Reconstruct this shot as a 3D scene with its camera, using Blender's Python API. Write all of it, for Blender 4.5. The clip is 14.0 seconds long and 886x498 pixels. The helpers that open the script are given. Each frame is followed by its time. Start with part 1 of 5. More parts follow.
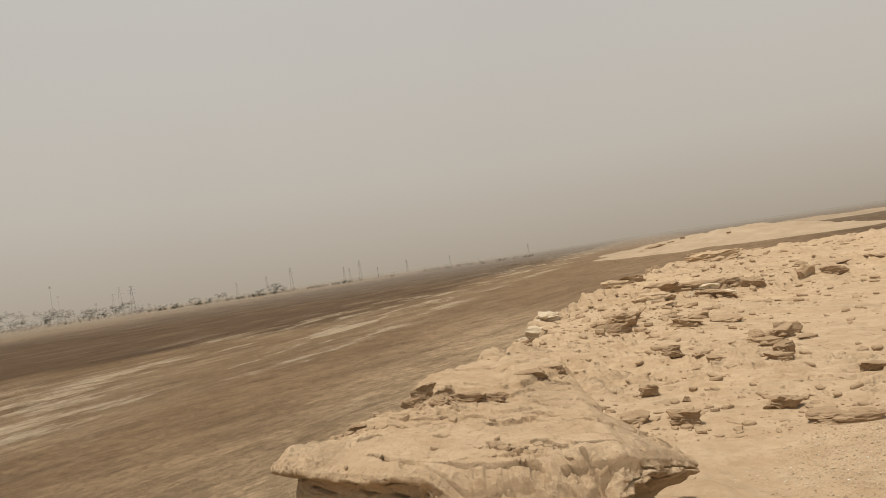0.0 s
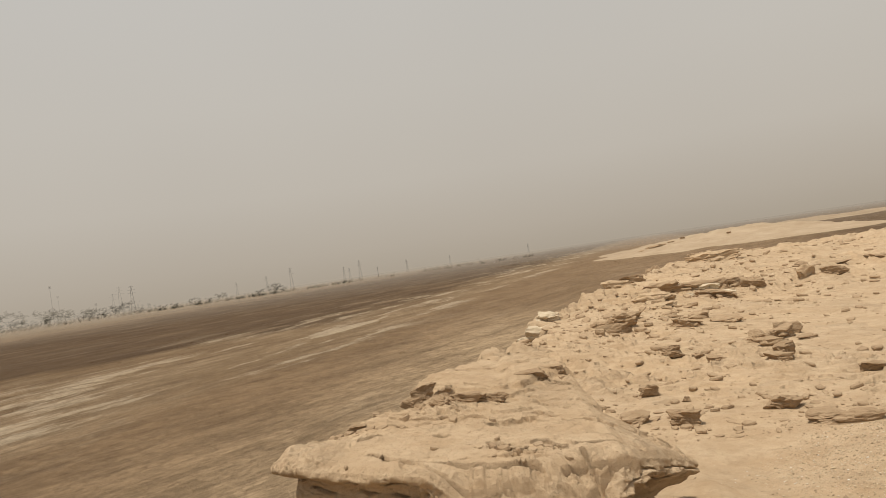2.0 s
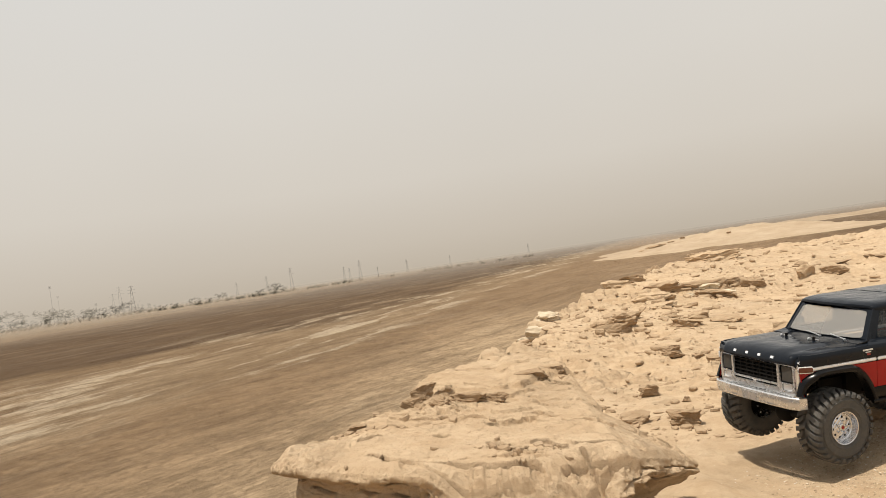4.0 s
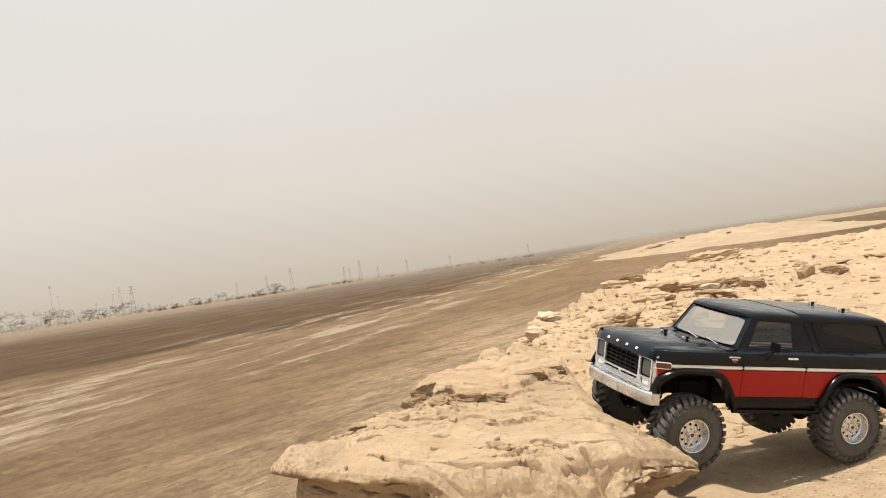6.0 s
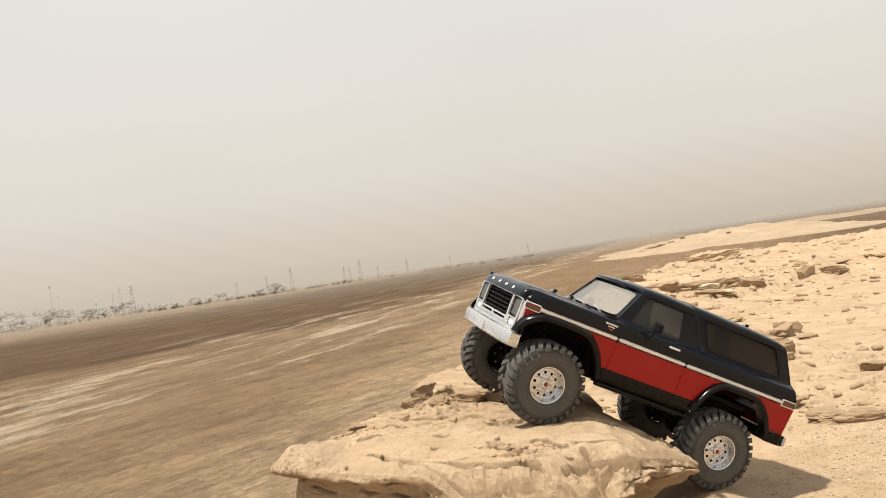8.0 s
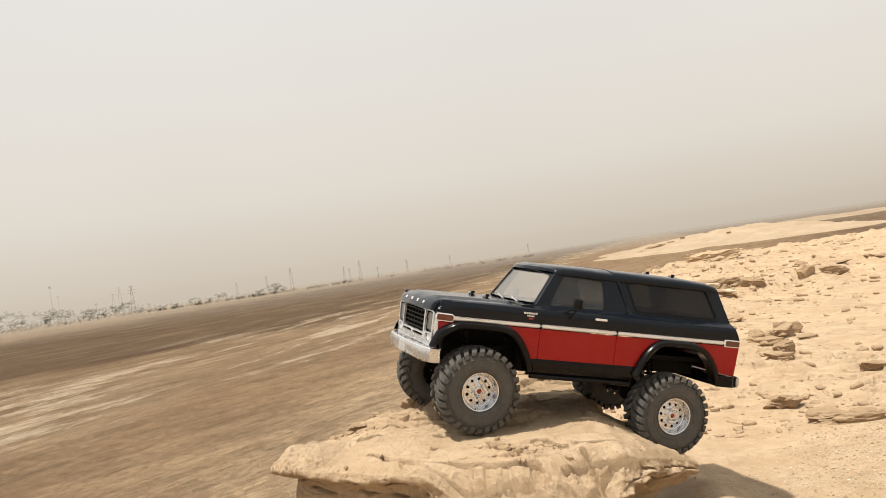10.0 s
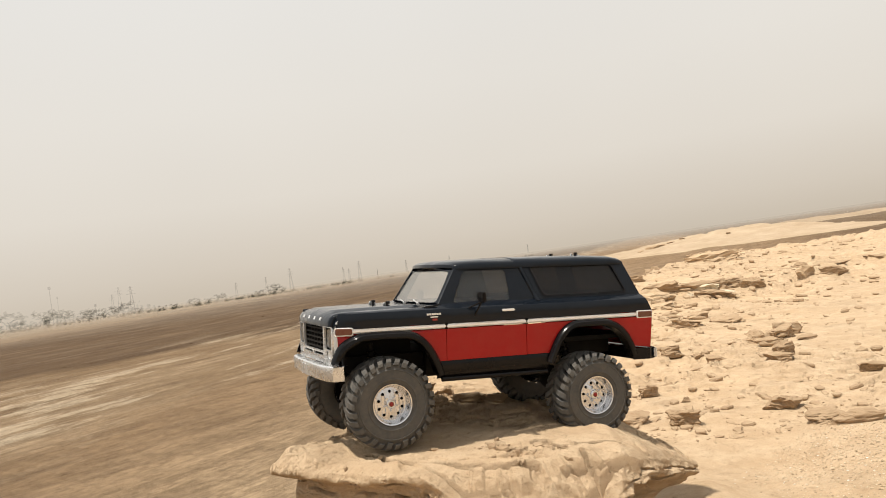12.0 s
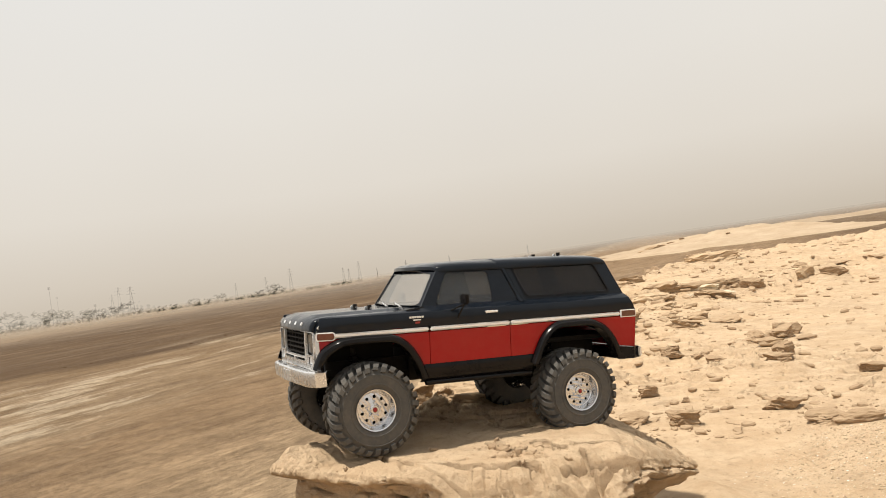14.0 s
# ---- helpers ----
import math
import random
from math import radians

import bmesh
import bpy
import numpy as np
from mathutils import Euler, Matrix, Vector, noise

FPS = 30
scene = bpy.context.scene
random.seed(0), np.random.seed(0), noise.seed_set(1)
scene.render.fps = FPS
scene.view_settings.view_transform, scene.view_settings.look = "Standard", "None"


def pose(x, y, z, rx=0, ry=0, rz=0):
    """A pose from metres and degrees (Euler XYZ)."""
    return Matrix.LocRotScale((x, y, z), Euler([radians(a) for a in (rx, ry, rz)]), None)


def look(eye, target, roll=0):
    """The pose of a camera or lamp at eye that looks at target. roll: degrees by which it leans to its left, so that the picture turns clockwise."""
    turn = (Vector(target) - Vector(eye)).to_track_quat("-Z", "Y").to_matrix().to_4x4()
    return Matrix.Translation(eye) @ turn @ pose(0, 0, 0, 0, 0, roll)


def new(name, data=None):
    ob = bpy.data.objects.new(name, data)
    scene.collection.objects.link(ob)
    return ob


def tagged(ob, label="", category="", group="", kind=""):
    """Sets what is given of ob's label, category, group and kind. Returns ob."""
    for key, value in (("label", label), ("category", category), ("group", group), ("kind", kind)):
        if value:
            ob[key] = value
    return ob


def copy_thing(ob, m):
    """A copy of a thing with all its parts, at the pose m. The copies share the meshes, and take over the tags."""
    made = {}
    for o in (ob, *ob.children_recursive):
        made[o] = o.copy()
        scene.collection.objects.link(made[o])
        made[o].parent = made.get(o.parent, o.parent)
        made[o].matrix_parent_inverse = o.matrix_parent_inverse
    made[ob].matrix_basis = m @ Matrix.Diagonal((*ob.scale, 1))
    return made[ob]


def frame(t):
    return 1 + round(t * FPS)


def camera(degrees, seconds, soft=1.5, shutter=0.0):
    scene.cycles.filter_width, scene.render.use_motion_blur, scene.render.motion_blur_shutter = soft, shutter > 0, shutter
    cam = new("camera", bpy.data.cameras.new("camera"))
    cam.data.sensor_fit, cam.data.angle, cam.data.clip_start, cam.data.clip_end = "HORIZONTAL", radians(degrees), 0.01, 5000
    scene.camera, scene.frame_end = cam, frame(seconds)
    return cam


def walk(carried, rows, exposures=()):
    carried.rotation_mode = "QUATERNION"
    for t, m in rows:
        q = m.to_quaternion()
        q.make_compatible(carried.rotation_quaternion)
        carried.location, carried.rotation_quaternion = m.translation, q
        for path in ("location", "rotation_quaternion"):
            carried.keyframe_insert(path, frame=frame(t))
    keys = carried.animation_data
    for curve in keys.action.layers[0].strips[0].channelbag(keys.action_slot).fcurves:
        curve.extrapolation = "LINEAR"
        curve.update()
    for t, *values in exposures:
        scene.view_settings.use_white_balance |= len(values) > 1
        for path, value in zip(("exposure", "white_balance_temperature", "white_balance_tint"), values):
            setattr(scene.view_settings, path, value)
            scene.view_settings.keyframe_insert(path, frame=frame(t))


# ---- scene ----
EYE = (0.0, 0.0, 0.45)
cam = camera(53.5, 14.0, soft=0.9)
VIEW = look(EYE, (0.0, 10.0, EYE[2] + 0.1676), -8.3)
SETTLED = look(EYE, (0.009, 10.0, EYE[2] + 0.1756), -8.3)     # the stand gives a little at the end
walk(cam, [(0.0, VIEW), (11.4, VIEW), (12.3, SETTLED), (14.0, SETTLED)],
     exposures=[(0.0, -0.56, 6500, 10), (2.6, -0.52, 6500, 10), (3.2, -0.44, 6480, 10), (4.6, 0.0, 6360, 10), (5.3, 0.02, 6350, 10), (14.0, 0.05, 6350, 10)])

# ---- dusty daylight ----
SUN_AZ, SUN_EL = 238.0, 74.0          # compass bearing from +y, elevation, in degrees
world = bpy.data.worlds.new("dust_sky")
scene.world = world
world.use_nodes = True
wn, wl = world.node_tree.nodes, world.node_tree.links
wn.clear()
w_out = wn.new("ShaderNodeOutputWorld")
w_bg = wn.new("ShaderNodeBackground")
w_sky = wn.new("ShaderNodeTexSky")
w_sky.sky_type = 'NISHITA'
w_sky.sun_disc = False
w_sky.sun_elevation = radians(SUN_EL)
w_sky.sun_rotation = radians(SUN_AZ)
w_sky.dust_density = 8.0
w_bg2 = wn.new("ShaderNodeBackground")
w_bg.inputs["Strength"].default_value = 0.10
w_geo = wn.new("ShaderNodeTexCoord")
w_sep = wn.new("ShaderNodeSeparateXYZ")
w_ramp = wn.new("ShaderNodeValToRGB")
# airborne dust: dense and tan at the horizon, thinner and greyer overhead
stops = [(0.0, (0.58, 0.49, 0.385)), (0.495, (0.62, 0.53, 0.415)), (0.515, (0.705, 0.62, 0.51)),
         (0.55, (0.80, 0.73, 0.632)), (0.60, (0.83, 0.775, 0.69)), (0.70, (0.83, 0.805, 0.755)), (1.0, (0.86, 0.84, 0.80))]
while len(w_ramp.color_ramp.elements) < len(stops):
    w_ramp.color_ramp.elements.new(0.5)
for el, (p, c) in zip(w_ramp.color_ramp.elements, stops):
    el.position, el.color = p, (*c, 1)
w_map = wn.new("ShaderNodeMath")
w_map.operation = 'MULTIPLY_ADD'
w_map.inputs[1].default_value = 0.5
w_map.inputs[2].default_value = 0.5
w_noise = wn.new("ShaderNodeTexNoise")
w_noise.inputs["Scale"].default_value = 2.0
w_noise.inputs["Detail"].default_value = 2.0
w_var = wn.new("ShaderNodeMapRange")
w_var.inputs["To Min"].default_value = 0.95
w_var.inputs["To Max"].default_value = 1.05
w_mul = wn.new("ShaderNodeMix")
w_mul.data_type, w_mul.blend_type = 'RGBA', 'MULTIPLY'
w_mul.inputs["Factor"].default_value = 1.0
w_mixs = wn.new("ShaderNodeMixShader")
w_mixs.inputs[0].default_value = 0.92
wl.new(w_geo.outputs["Generated"], w_sep.inputs[0])
wl.new(w_sep.outputs["Z"], w_map.inputs[0])
wl.new(w_map.outputs[0], w_ramp.inputs[0])
wl.new(w_geo.outputs["Generated"], w_noise.inputs["Vector"])
wl.new(w_noise.outputs["Fac"], w_var.inputs["Value"])
wl.new(w_ramp.outputs[0], w_mul.inputs["A"])
wl.new(w_var.outputs[0], w_mul.inputs["B"])
wl.new(w_mul.outputs["Result"], w_bg2.inputs["Color"])
wl.new(w_sky.outputs[0], w_bg.inputs["Color"])
wl.new(w_bg.outputs[0], w_mixs.inputs[1])
wl.new(w_bg2.outputs[0], w_mixs.inputs[2])
wl.new(w_mixs.outputs[0], w_out.inputs["Surface"])

sun_data = bpy.data.lights.new("sun", 'SUN')
sun_data.energy, sun_data.angle, sun_data.color = 5.0, radians(1.6), (1.0, 0.92, 0.79)
sun = new("sun", sun_data)
to_sun = Vector((math.sin(radians(SUN_AZ)) * math.cos(radians(SUN_EL)), math.cos(radians(SUN_AZ)) * math.cos(radians(SUN_EL)), math.sin(radians(SUN_EL))))
sun.matrix_world = look(to_sun * 50, (0, 0, 0))


# ---- material tools ----
class Mat:
    """A small builder of node materials."""

    def __init__(self, name):
        self.m = bpy.data.materials.new(name)
        self.m.use_nodes = True
        self.t = self.m.node_tree
        self.n, self.l = self.t.nodes, self.t.links
        self.b = self.n["Principled BSDF"]
        self.out = self.n["Material Output"]

    def node(self, kind, **values):
        nd = self.n.new("ShaderNode" + kind)
        for k, v in values.items():
            key = k.replace("_", " ")
            if key in nd.inputs:
                nd.inputs[key].default_value = v
        return nd

    def link(self, a, b):
        self.l.new(a, b)

    def coord(self, scale=(1, 1, 1), kind="Object"):
        tc = self.n.new("ShaderNodeTexCoord")
        mp = self.n.new("ShaderNodeMapping")
        mp.inputs["Scale"].default_value = scale
        self.link(tc.outputs[kind], mp.inputs[0])
        return mp.outputs[0]

    def noise(self, vec, scale, detail=5.0, rough=0.6, lo=None, hi=None):
        nd = self.node("TexNoise", Scale=scale, Detail=detail, Roughness=rough)
        self.link(vec, nd.inputs["Vector"])
        if lo is None:
            return nd.outputs["Fac"]
        mr = self.node("MapRange", From_Min=lo, From_Max=hi)
        self.link(nd.outputs["Fac"], mr.inputs["Value"])
        return mr.outputs[0]

    def mix(self, fac, a, b, blend='MIX'):
        nd = self.n.new("ShaderNodeMix")
        nd.data_type, nd.blend_type = 'RGBA', blend
        for val, sock in ((fac, nd.inputs["Factor"]), (a, nd.inputs["A"]), (b, nd.inputs["B"])):
            if isinstance(val, (int, float)):
                sock.default_value = val
            elif isinstance(val, tuple):
                sock.default_value = (*val[:3], 1)
            else:
                self.link(val, sock)
        return nd.outputs["Result"]

    def math(self, op, a, b=0.0, clamp=False):
        nd = self.n.new("ShaderNodeMath")
        nd.operation, nd.use_clamp = op, clamp
        for val, sock in ((a, nd.inputs[0]), (b, nd.inputs[1])):
            if isinstance(val, (int, float)):
                sock.default_value = val
            else:
                self.link(val, sock)
        return nd.outputs[0]

    def bump(self, height, strength, distance):
        nd = self.node("Bump", Strength=strength, Distance=distance)
        self.link(height, nd.inputs["Height"])
        if self.b.inputs["Normal"].links:
            self.link(self.b.inputs["Normal"].links[0].from_socket, nd.inputs["Normal"])
        self.link(nd.outputs[0], self.b.inputs["Normal"])

    def set(self, color=None, rough=None, metal=None, **more):
        for val, key in ((color, "Base Color"), (rough, "Roughness"), (metal, "Metallic")):
            if val is None:
                continue
            if isinstance(val, (int, float)):
                self.b.inputs[key].default_value = val
            elif isinstance(val, tuple):
                self.b.inputs[key].default_value = (*val[:3], 1)
            else:
                self.link(val, self.b.inputs[key])
        for k, v in more.items():
            self.b.inputs[k.replace("_", " ")].default_value = v
        return self.m

    def thin(self, amount):
        """Haze imitated in the material: part of what lies behind shows through; amount: a value or a socket, 1 is
        solid.
        """
        tr = self.n.new("ShaderNodeBsdfTransparent")
        mx = self.n.new("ShaderNodeMixShader")
        if isinstance(amount, (int, float)):
            mx.inputs[0].default_value = amount
        else:
            self.link(amount, mx.inputs[0])
        self.link(tr.outputs[0], mx.inputs[1])
        self.link(self.b.outputs[0], mx.inputs[2])
        self.link(mx.outputs[0], self.out.inputs["Surface"])


def haze_fade(mt, near, far, least):
    """Imitated haze: 1 near the origin, falling to least at the distance far (metres in plan)."""
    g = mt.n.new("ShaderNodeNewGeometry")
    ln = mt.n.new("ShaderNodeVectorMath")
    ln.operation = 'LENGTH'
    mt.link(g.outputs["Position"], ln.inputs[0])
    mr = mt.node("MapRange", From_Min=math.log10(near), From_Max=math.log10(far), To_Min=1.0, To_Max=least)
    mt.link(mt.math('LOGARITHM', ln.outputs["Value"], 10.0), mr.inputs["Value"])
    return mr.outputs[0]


def mat_rock():
    mt = Mat("pale_sandstone")
    v = mt.coord()
    vs = mt.coord((1, 1, 6))
    big = mt.noise(v, 1.3, 4, 0.55, 0.35, 0.65)
    mid = mt.noise(v, 9.0, 6, 0.65, 0.35, 0.68)
    fine = mt.noise(v, 160.0, 4, 0.7)
    strata = mt.noise(vs, 14.0, 5, 0.6, 0.42, 0.62)
    c = mt.mix(big, (0.445, 0.324, 0.205), (0.520, 0.392, 0.262))
    c = mt.mix(mt.math('MULTIPLY', mid, 0.50), c, (0.40, 0.272, 0.158))
    c = mt.mix(mt.math('MULTIPLY', strata, 0.30), c, (0.64, 0.50, 0.345))
    speck = mt.noise(v, 420.0, 2, 0.5, 0.60, 0.72)
    c = mt.mix(mt.math('MULTIPLY', speck, 0.45), c, (0.27, 0.185, 0.105))
    mott = mt.noise(v, 48.0, 7, 0.75, 0.50, 0.70)
    c = mt.mix(mt.math('MULTIPLY', mott, 0.38), c, (0.30, 0.205, 0.122))
    mt.set(c, 0.95, 0.0, Specular_IOR_Level=0.15)
    # edges of thin beds
    relief = mt.noise(v, 3.2, 10, 0.62)
    steps = mt.math('SNAP', relief, 0.03)
    mt.bump(mt.math('MULTIPLY', steps, mt.noise(v, 1.1, 3, 0.5, 0.44, 0.60)), 0.75, 0.12)
    relief2 = mt.noise(v, 11.0, 8, 0.66)
    mt.bump(mt.math('MULTIPLY', mt.math('SNAP', relief2, 0.05), mt.noise(v, 2.6, 3, 0.5, 0.46, 0.62)), 0.7, 0.05)
    # thin cracks in the crust
    warp = mt.node("TexNoise", Scale=5.0, Detail=4.0)
    mt.link(v, warp.inputs["Vector"])
    wv = mt.n.new("ShaderNodeVectorMath")
    wv.operation = 'MULTIPLY_ADD'
    mt.link(warp.outputs["Color"], wv.inputs[0])
    wv.inputs[1].default_value = (0.25, 0.25, 0.25)
    mt.link(v, wv.inputs[2])
    vor = mt.node("TexVoronoi", Scale=5.5)
    vor.feature = 'DISTANCE_TO_EDGE'
    mt.link(wv.outputs[0], vor.inputs["Vector"])
    crack = mt.node("MapRange", From_Min=0.0, From_Max=0.035)
    mt.link(vor.outputs["Distance"], crack.inputs["Value"])
    where = mt.noise(v, 2.2, 3, 0.5, 0.50, 0.60)
    cr = mt.math('SUBTRACT', 1.0, mt.math('MULTIPLY', mt.math('SUBTRACT', 1.0, crack.outputs[0]), where))
    mt.bump(cr, 0.35, 0.004)
    # pocked, flaking skin
    pock = mt.node("MapRange", From_Min=0.55, From_Max=0.75)
    mt.link(mt.noise(v, 30.0, 6, 0.7), pock.inputs["Value"])
    mt.bump(mt.math('SUBTRACT', 1.0, pock.outputs[0]), 0.9, 0.010)
    mt.bump(mt.noise(v, 30.0, 9, 0.74), 0.7, 0.011)
    mt.bump(mt.noise(v, 85.0, 6, 0.70), 0.5, 0.003)
    mt.bump(fine, 0.4, 0.0025)
    return mt.m


def mat_loose_rock():
    mt = Mat("weathered_rock")
    v = mt.coord((1, 1, 2.5))
    mid = mt.noise(v, 22.0, 6, 0.65, 0.3, 0.7)
    info = mt.n.new("ShaderNodeObjectInfo")
    c = mt.mix(mid, (0.32, 0.222, 0.135), (0.45, 0.335, 0.218))
    c = mt.mix(mt.math('MULTIPLY', info.outputs["Random"], 0.45), c, (0.25, 0.168, 0.098))
    mt.set(c, 0.95, 0.0, Specular_IOR_Level=0.15)
    mt.bump(mt.noise(v, 60.0, 8, 0.72), 0.7, 0.008)
    return mt.m


def mat_plain():
    mt = Mat("salt_flat_sand")

    def along(turn, scale):
        """Coordinates that run with the wheel tracks and the wind, u ahead and v to the side."""
        tc = mt.n.new("ShaderNodeTexCoord")
        r = mt.n.new("ShaderNodeMapping")
        r.inputs["Rotation"].default_value = (0, 0, radians(-turn))
        k = mt.n.new("ShaderNodeMapping")
        k.inputs["Scale"].default_value = scale
        mt.link(tc.outputs["Object"], r.inputs[0])
        mt.link(r.outputs[0], k.inputs[0])
        return k.outputs[0]

    def span(value, lo, hi, out_lo=0.0, out_hi=1.0):
        mr = mt.node("MapRange", From_Min=lo, From_Max=hi, To_Min=out_lo, To_Max=out_hi)
        mr.interpolation_type = 'SMOOTHSTEP'
        mt.link(value, mr.inputs["Value"])
        return mr.outputs[0]

    sp = mt.n.new("ShaderNodeSeparateXYZ")
    mt.link(along(77, (1, 1, 1)), sp.inputs[0])
    u, v0 = sp.outputs["X"], sp.outputs["Y"]
    wob = mt.noise(along(77, (0.05, 0.22, 1)), 1.0, 7, 0.6)
    v = mt.math('MULTIPLY', v0, mt.math('ADD', 0.68, mt.math('MULTIPLY', wob, 0.64)))
    # belts beside the shelf: pale apron, packed brown track, salt streaks, damp dark belt, paler towards the far end
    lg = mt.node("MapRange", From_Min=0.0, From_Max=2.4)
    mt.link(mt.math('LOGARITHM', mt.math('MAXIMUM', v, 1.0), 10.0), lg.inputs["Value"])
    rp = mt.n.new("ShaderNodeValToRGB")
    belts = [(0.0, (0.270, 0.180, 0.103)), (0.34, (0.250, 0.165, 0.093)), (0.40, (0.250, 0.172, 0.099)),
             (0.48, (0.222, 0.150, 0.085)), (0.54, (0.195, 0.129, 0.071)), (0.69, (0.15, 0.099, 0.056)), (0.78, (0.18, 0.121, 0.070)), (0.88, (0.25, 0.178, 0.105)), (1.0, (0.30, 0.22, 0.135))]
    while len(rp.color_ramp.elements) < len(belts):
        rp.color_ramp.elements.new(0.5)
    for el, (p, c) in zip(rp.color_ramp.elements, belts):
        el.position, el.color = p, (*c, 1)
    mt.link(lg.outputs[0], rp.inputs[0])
    c = rp.outputs[0]
    apron = mt.math('MULTIPLY', span(v, 7.0, 3.2), span(u, 32.0, 16.0))
    c = mt.mix(mt.math('MULTIPLY', apron, 0.9), c, (0.50, 0.368, 0.228))
    c = mt.mix(mt.math('MULTIPLY', span(v0, -7.0, -15.0), 0.75), c, (0.085, 0.052, 0.028))
    near_edge = mt.math('SUBTRACT', v, mt.math('MULTIPLY', span(u, 35.0, 23.0), 8.0))
    damp = mt.math('MULTIPLY', span(near_edge, 10.5, 14.5), span(v, 85.0, 50.0))
    clumps = mt.noise(along(80, (0.12, 0.42, 1)), 1.0, 8, 0.66, 0.34, 0.62)
    c = mt.mix(mt.math('MULTIPLY', damp, mt.math('ADD', 0.62, mt.math('MULTIPLY', clumps, 0.36))), c, (0.052, 0.029, 0.014))
    # wind streaks, pale and dark
    zone = mt.math('ADD', 0.32, mt.math('MULTIPLY', mt.math('MULTIPLY', span(v, 6.6, 8.0), span(v, 20.0, 12.0)), 0.68))
    pale = mt.noise(along(70, (0.14, 0.62, 1)), 1.0, 10, 0.70, 0.48, 0.64)
    c = mt.mix(mt.math('MULTIPLY', mt.math('MULTIPLY', pale, zone), 0.62), c, (0.41, 0.305, 0.195))
    brown = mt.noise(along(58, (0.30, 1.25, 1)), 1.0, 11, 0.74, 0.47, 0.64)
    c = mt.mix(mt.math('MULTIPLY', brown, 0.48), c, (0.088, 0.054, 0.029))
    salt = mt.noise(along(72, (0.13, 0.55, 1)), 1.0, 11, 0.68, 0.54, 0.60)
    c = mt.mix(mt.math('MULTIPLY', mt.math('MULTIPLY', salt, mt.math('SUBTRACT', zone, 0.22)), 0.95, True), c, (0.53, 0.435, 0.31))
    thin = mt.noise(along(56, (1.2, 4.2, 1)), 1.0, 10, 0.78, 0.44, 0.62)
    c = mt.mix(mt.math('MULTIPLY', thin, 0.40), c, (0.105, 0.067, 0.037))
    grit = mt.noise(mt.coord(), 2.6, 11, 0.8, 0.38, 0.66)
    c = mt.mix(mt.math('MULTIPLY', grit, 0.30), c, (0.10, 0.063, 0.034))
    speck = mt.noise(along(60, (0.55, 1.0, 1)), 11.0, 8, 0.8, 0.47, 0.62)
    c = mt.mix(mt.math('MULTIPLY', speck, 0.36), c, (0.085, 0.053, 0.029))
    mt.set(c, 0.95, 0.0, Specular_IOR_Level=0.15)
    mt.bump(speck, 0.6, 0.02)
    mt.bump(grit, 0.5, 0.04)
    mt.bump(brown, 0.5, 0.05)
    # haze put into the ground material: far out it lets the sky colour through
    mt.thin(haze_fade(mt, 70, 900, 0.12))
    return mt.m


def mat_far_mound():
    mt = Mat("far_pale_sand_in_haze")
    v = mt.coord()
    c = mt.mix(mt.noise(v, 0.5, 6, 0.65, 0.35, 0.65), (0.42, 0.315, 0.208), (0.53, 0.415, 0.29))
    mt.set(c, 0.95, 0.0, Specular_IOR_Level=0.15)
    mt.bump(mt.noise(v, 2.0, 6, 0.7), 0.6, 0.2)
    # the bank's haze is built in here, as transparency that grows with distance
    mt.thin(haze_fade(mt, 35, 700, 0.12))
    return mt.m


ROCK, LOOSE, PLAIN, MOUND = mat_rock(), mat_loose_rock(), mat_plain(), mat_far_mound()


# ---- numeric noise for the ground ----
RNG = np.random.RandomState(7)
TAB = RNG.rand(256, 256)


def vnoise(x, y):
    xi, yi = np.floor(x).astype(int), np.floor(y).astype(int)
    fx, fy = x - xi, y - yi
    fx, fy = fx * fx * (3 - 2 * fx), fy * fy * (3 - 2 * fy)
    a, b = TAB[xi & 255, yi & 255], TAB[(xi + 1) & 255, yi & 255]
    c, d = TAB[xi & 255, (yi + 1) & 255], TAB[(xi + 1) & 255, (yi + 1) & 255]
    return (a * (1 - fx) + b * fx) * (1 - fy) + (c * (1 - fx) + d * fx) * fy


def fbm(x, y, octaves=5, gain=0.5):
    """Fractal noise in -1..1."""
    s, amp, tot = np.zeros(np.shape(x)), 1.0, 0.0
    for k in range(octaves):
        s = s + amp * (vnoise(x * 2 ** k + 37.2 * k, y * 2 ** k + 11.7 * k) * 2 - 1)
        tot += amp
        amp *= gain
    return s / tot


def smooth(a, b, x):
    t = np.clip((x - a) / (b - a), 0, 1)
    return t * t * (3 - 2 * t)


def terraces(v, step, sharp=0.18):
    """Turns a smooth height into small flat treads with steep risers."""
    q = v / step
    f = q - np.floor(q)
    return (np.floor(q) + smooth(0.5 - sharp, 0.5 + sharp, f)) * step


def mesh_grid(name, X, Y, Z, material, smooth_shade=True):
    n, m = X.shape
    me = bpy.data.meshes.new(name)
    co = np.stack([X, Y, Z], -1).reshape(-1, 3)
    i = np.arange(n * m).reshape(n, m)
    q = np.stack([i[:-1, :-1], i[:-1, 1:], i[1:, 1:], i[1:, :-1]], -1).reshape(-1, 4)
    me.vertices.add(len(co))
    me.vertices.foreach_set("co", co.ravel().astype(np.float32))
    me.loops.add(q.size)
    me.loops.foreach_set("vertex_index", q.ravel().astype(np.int32))
    me.polygons.add(len(q))
    me.polygons.foreach_set("loop_start", np.arange(0, q.size, 4, dtype=np.int32))
    me.update(calc_edges=True)
    me.polygons.foreach_set("use_smooth", np.full(len(q), smooth_shade))
    me.materials.append(material)
    return me


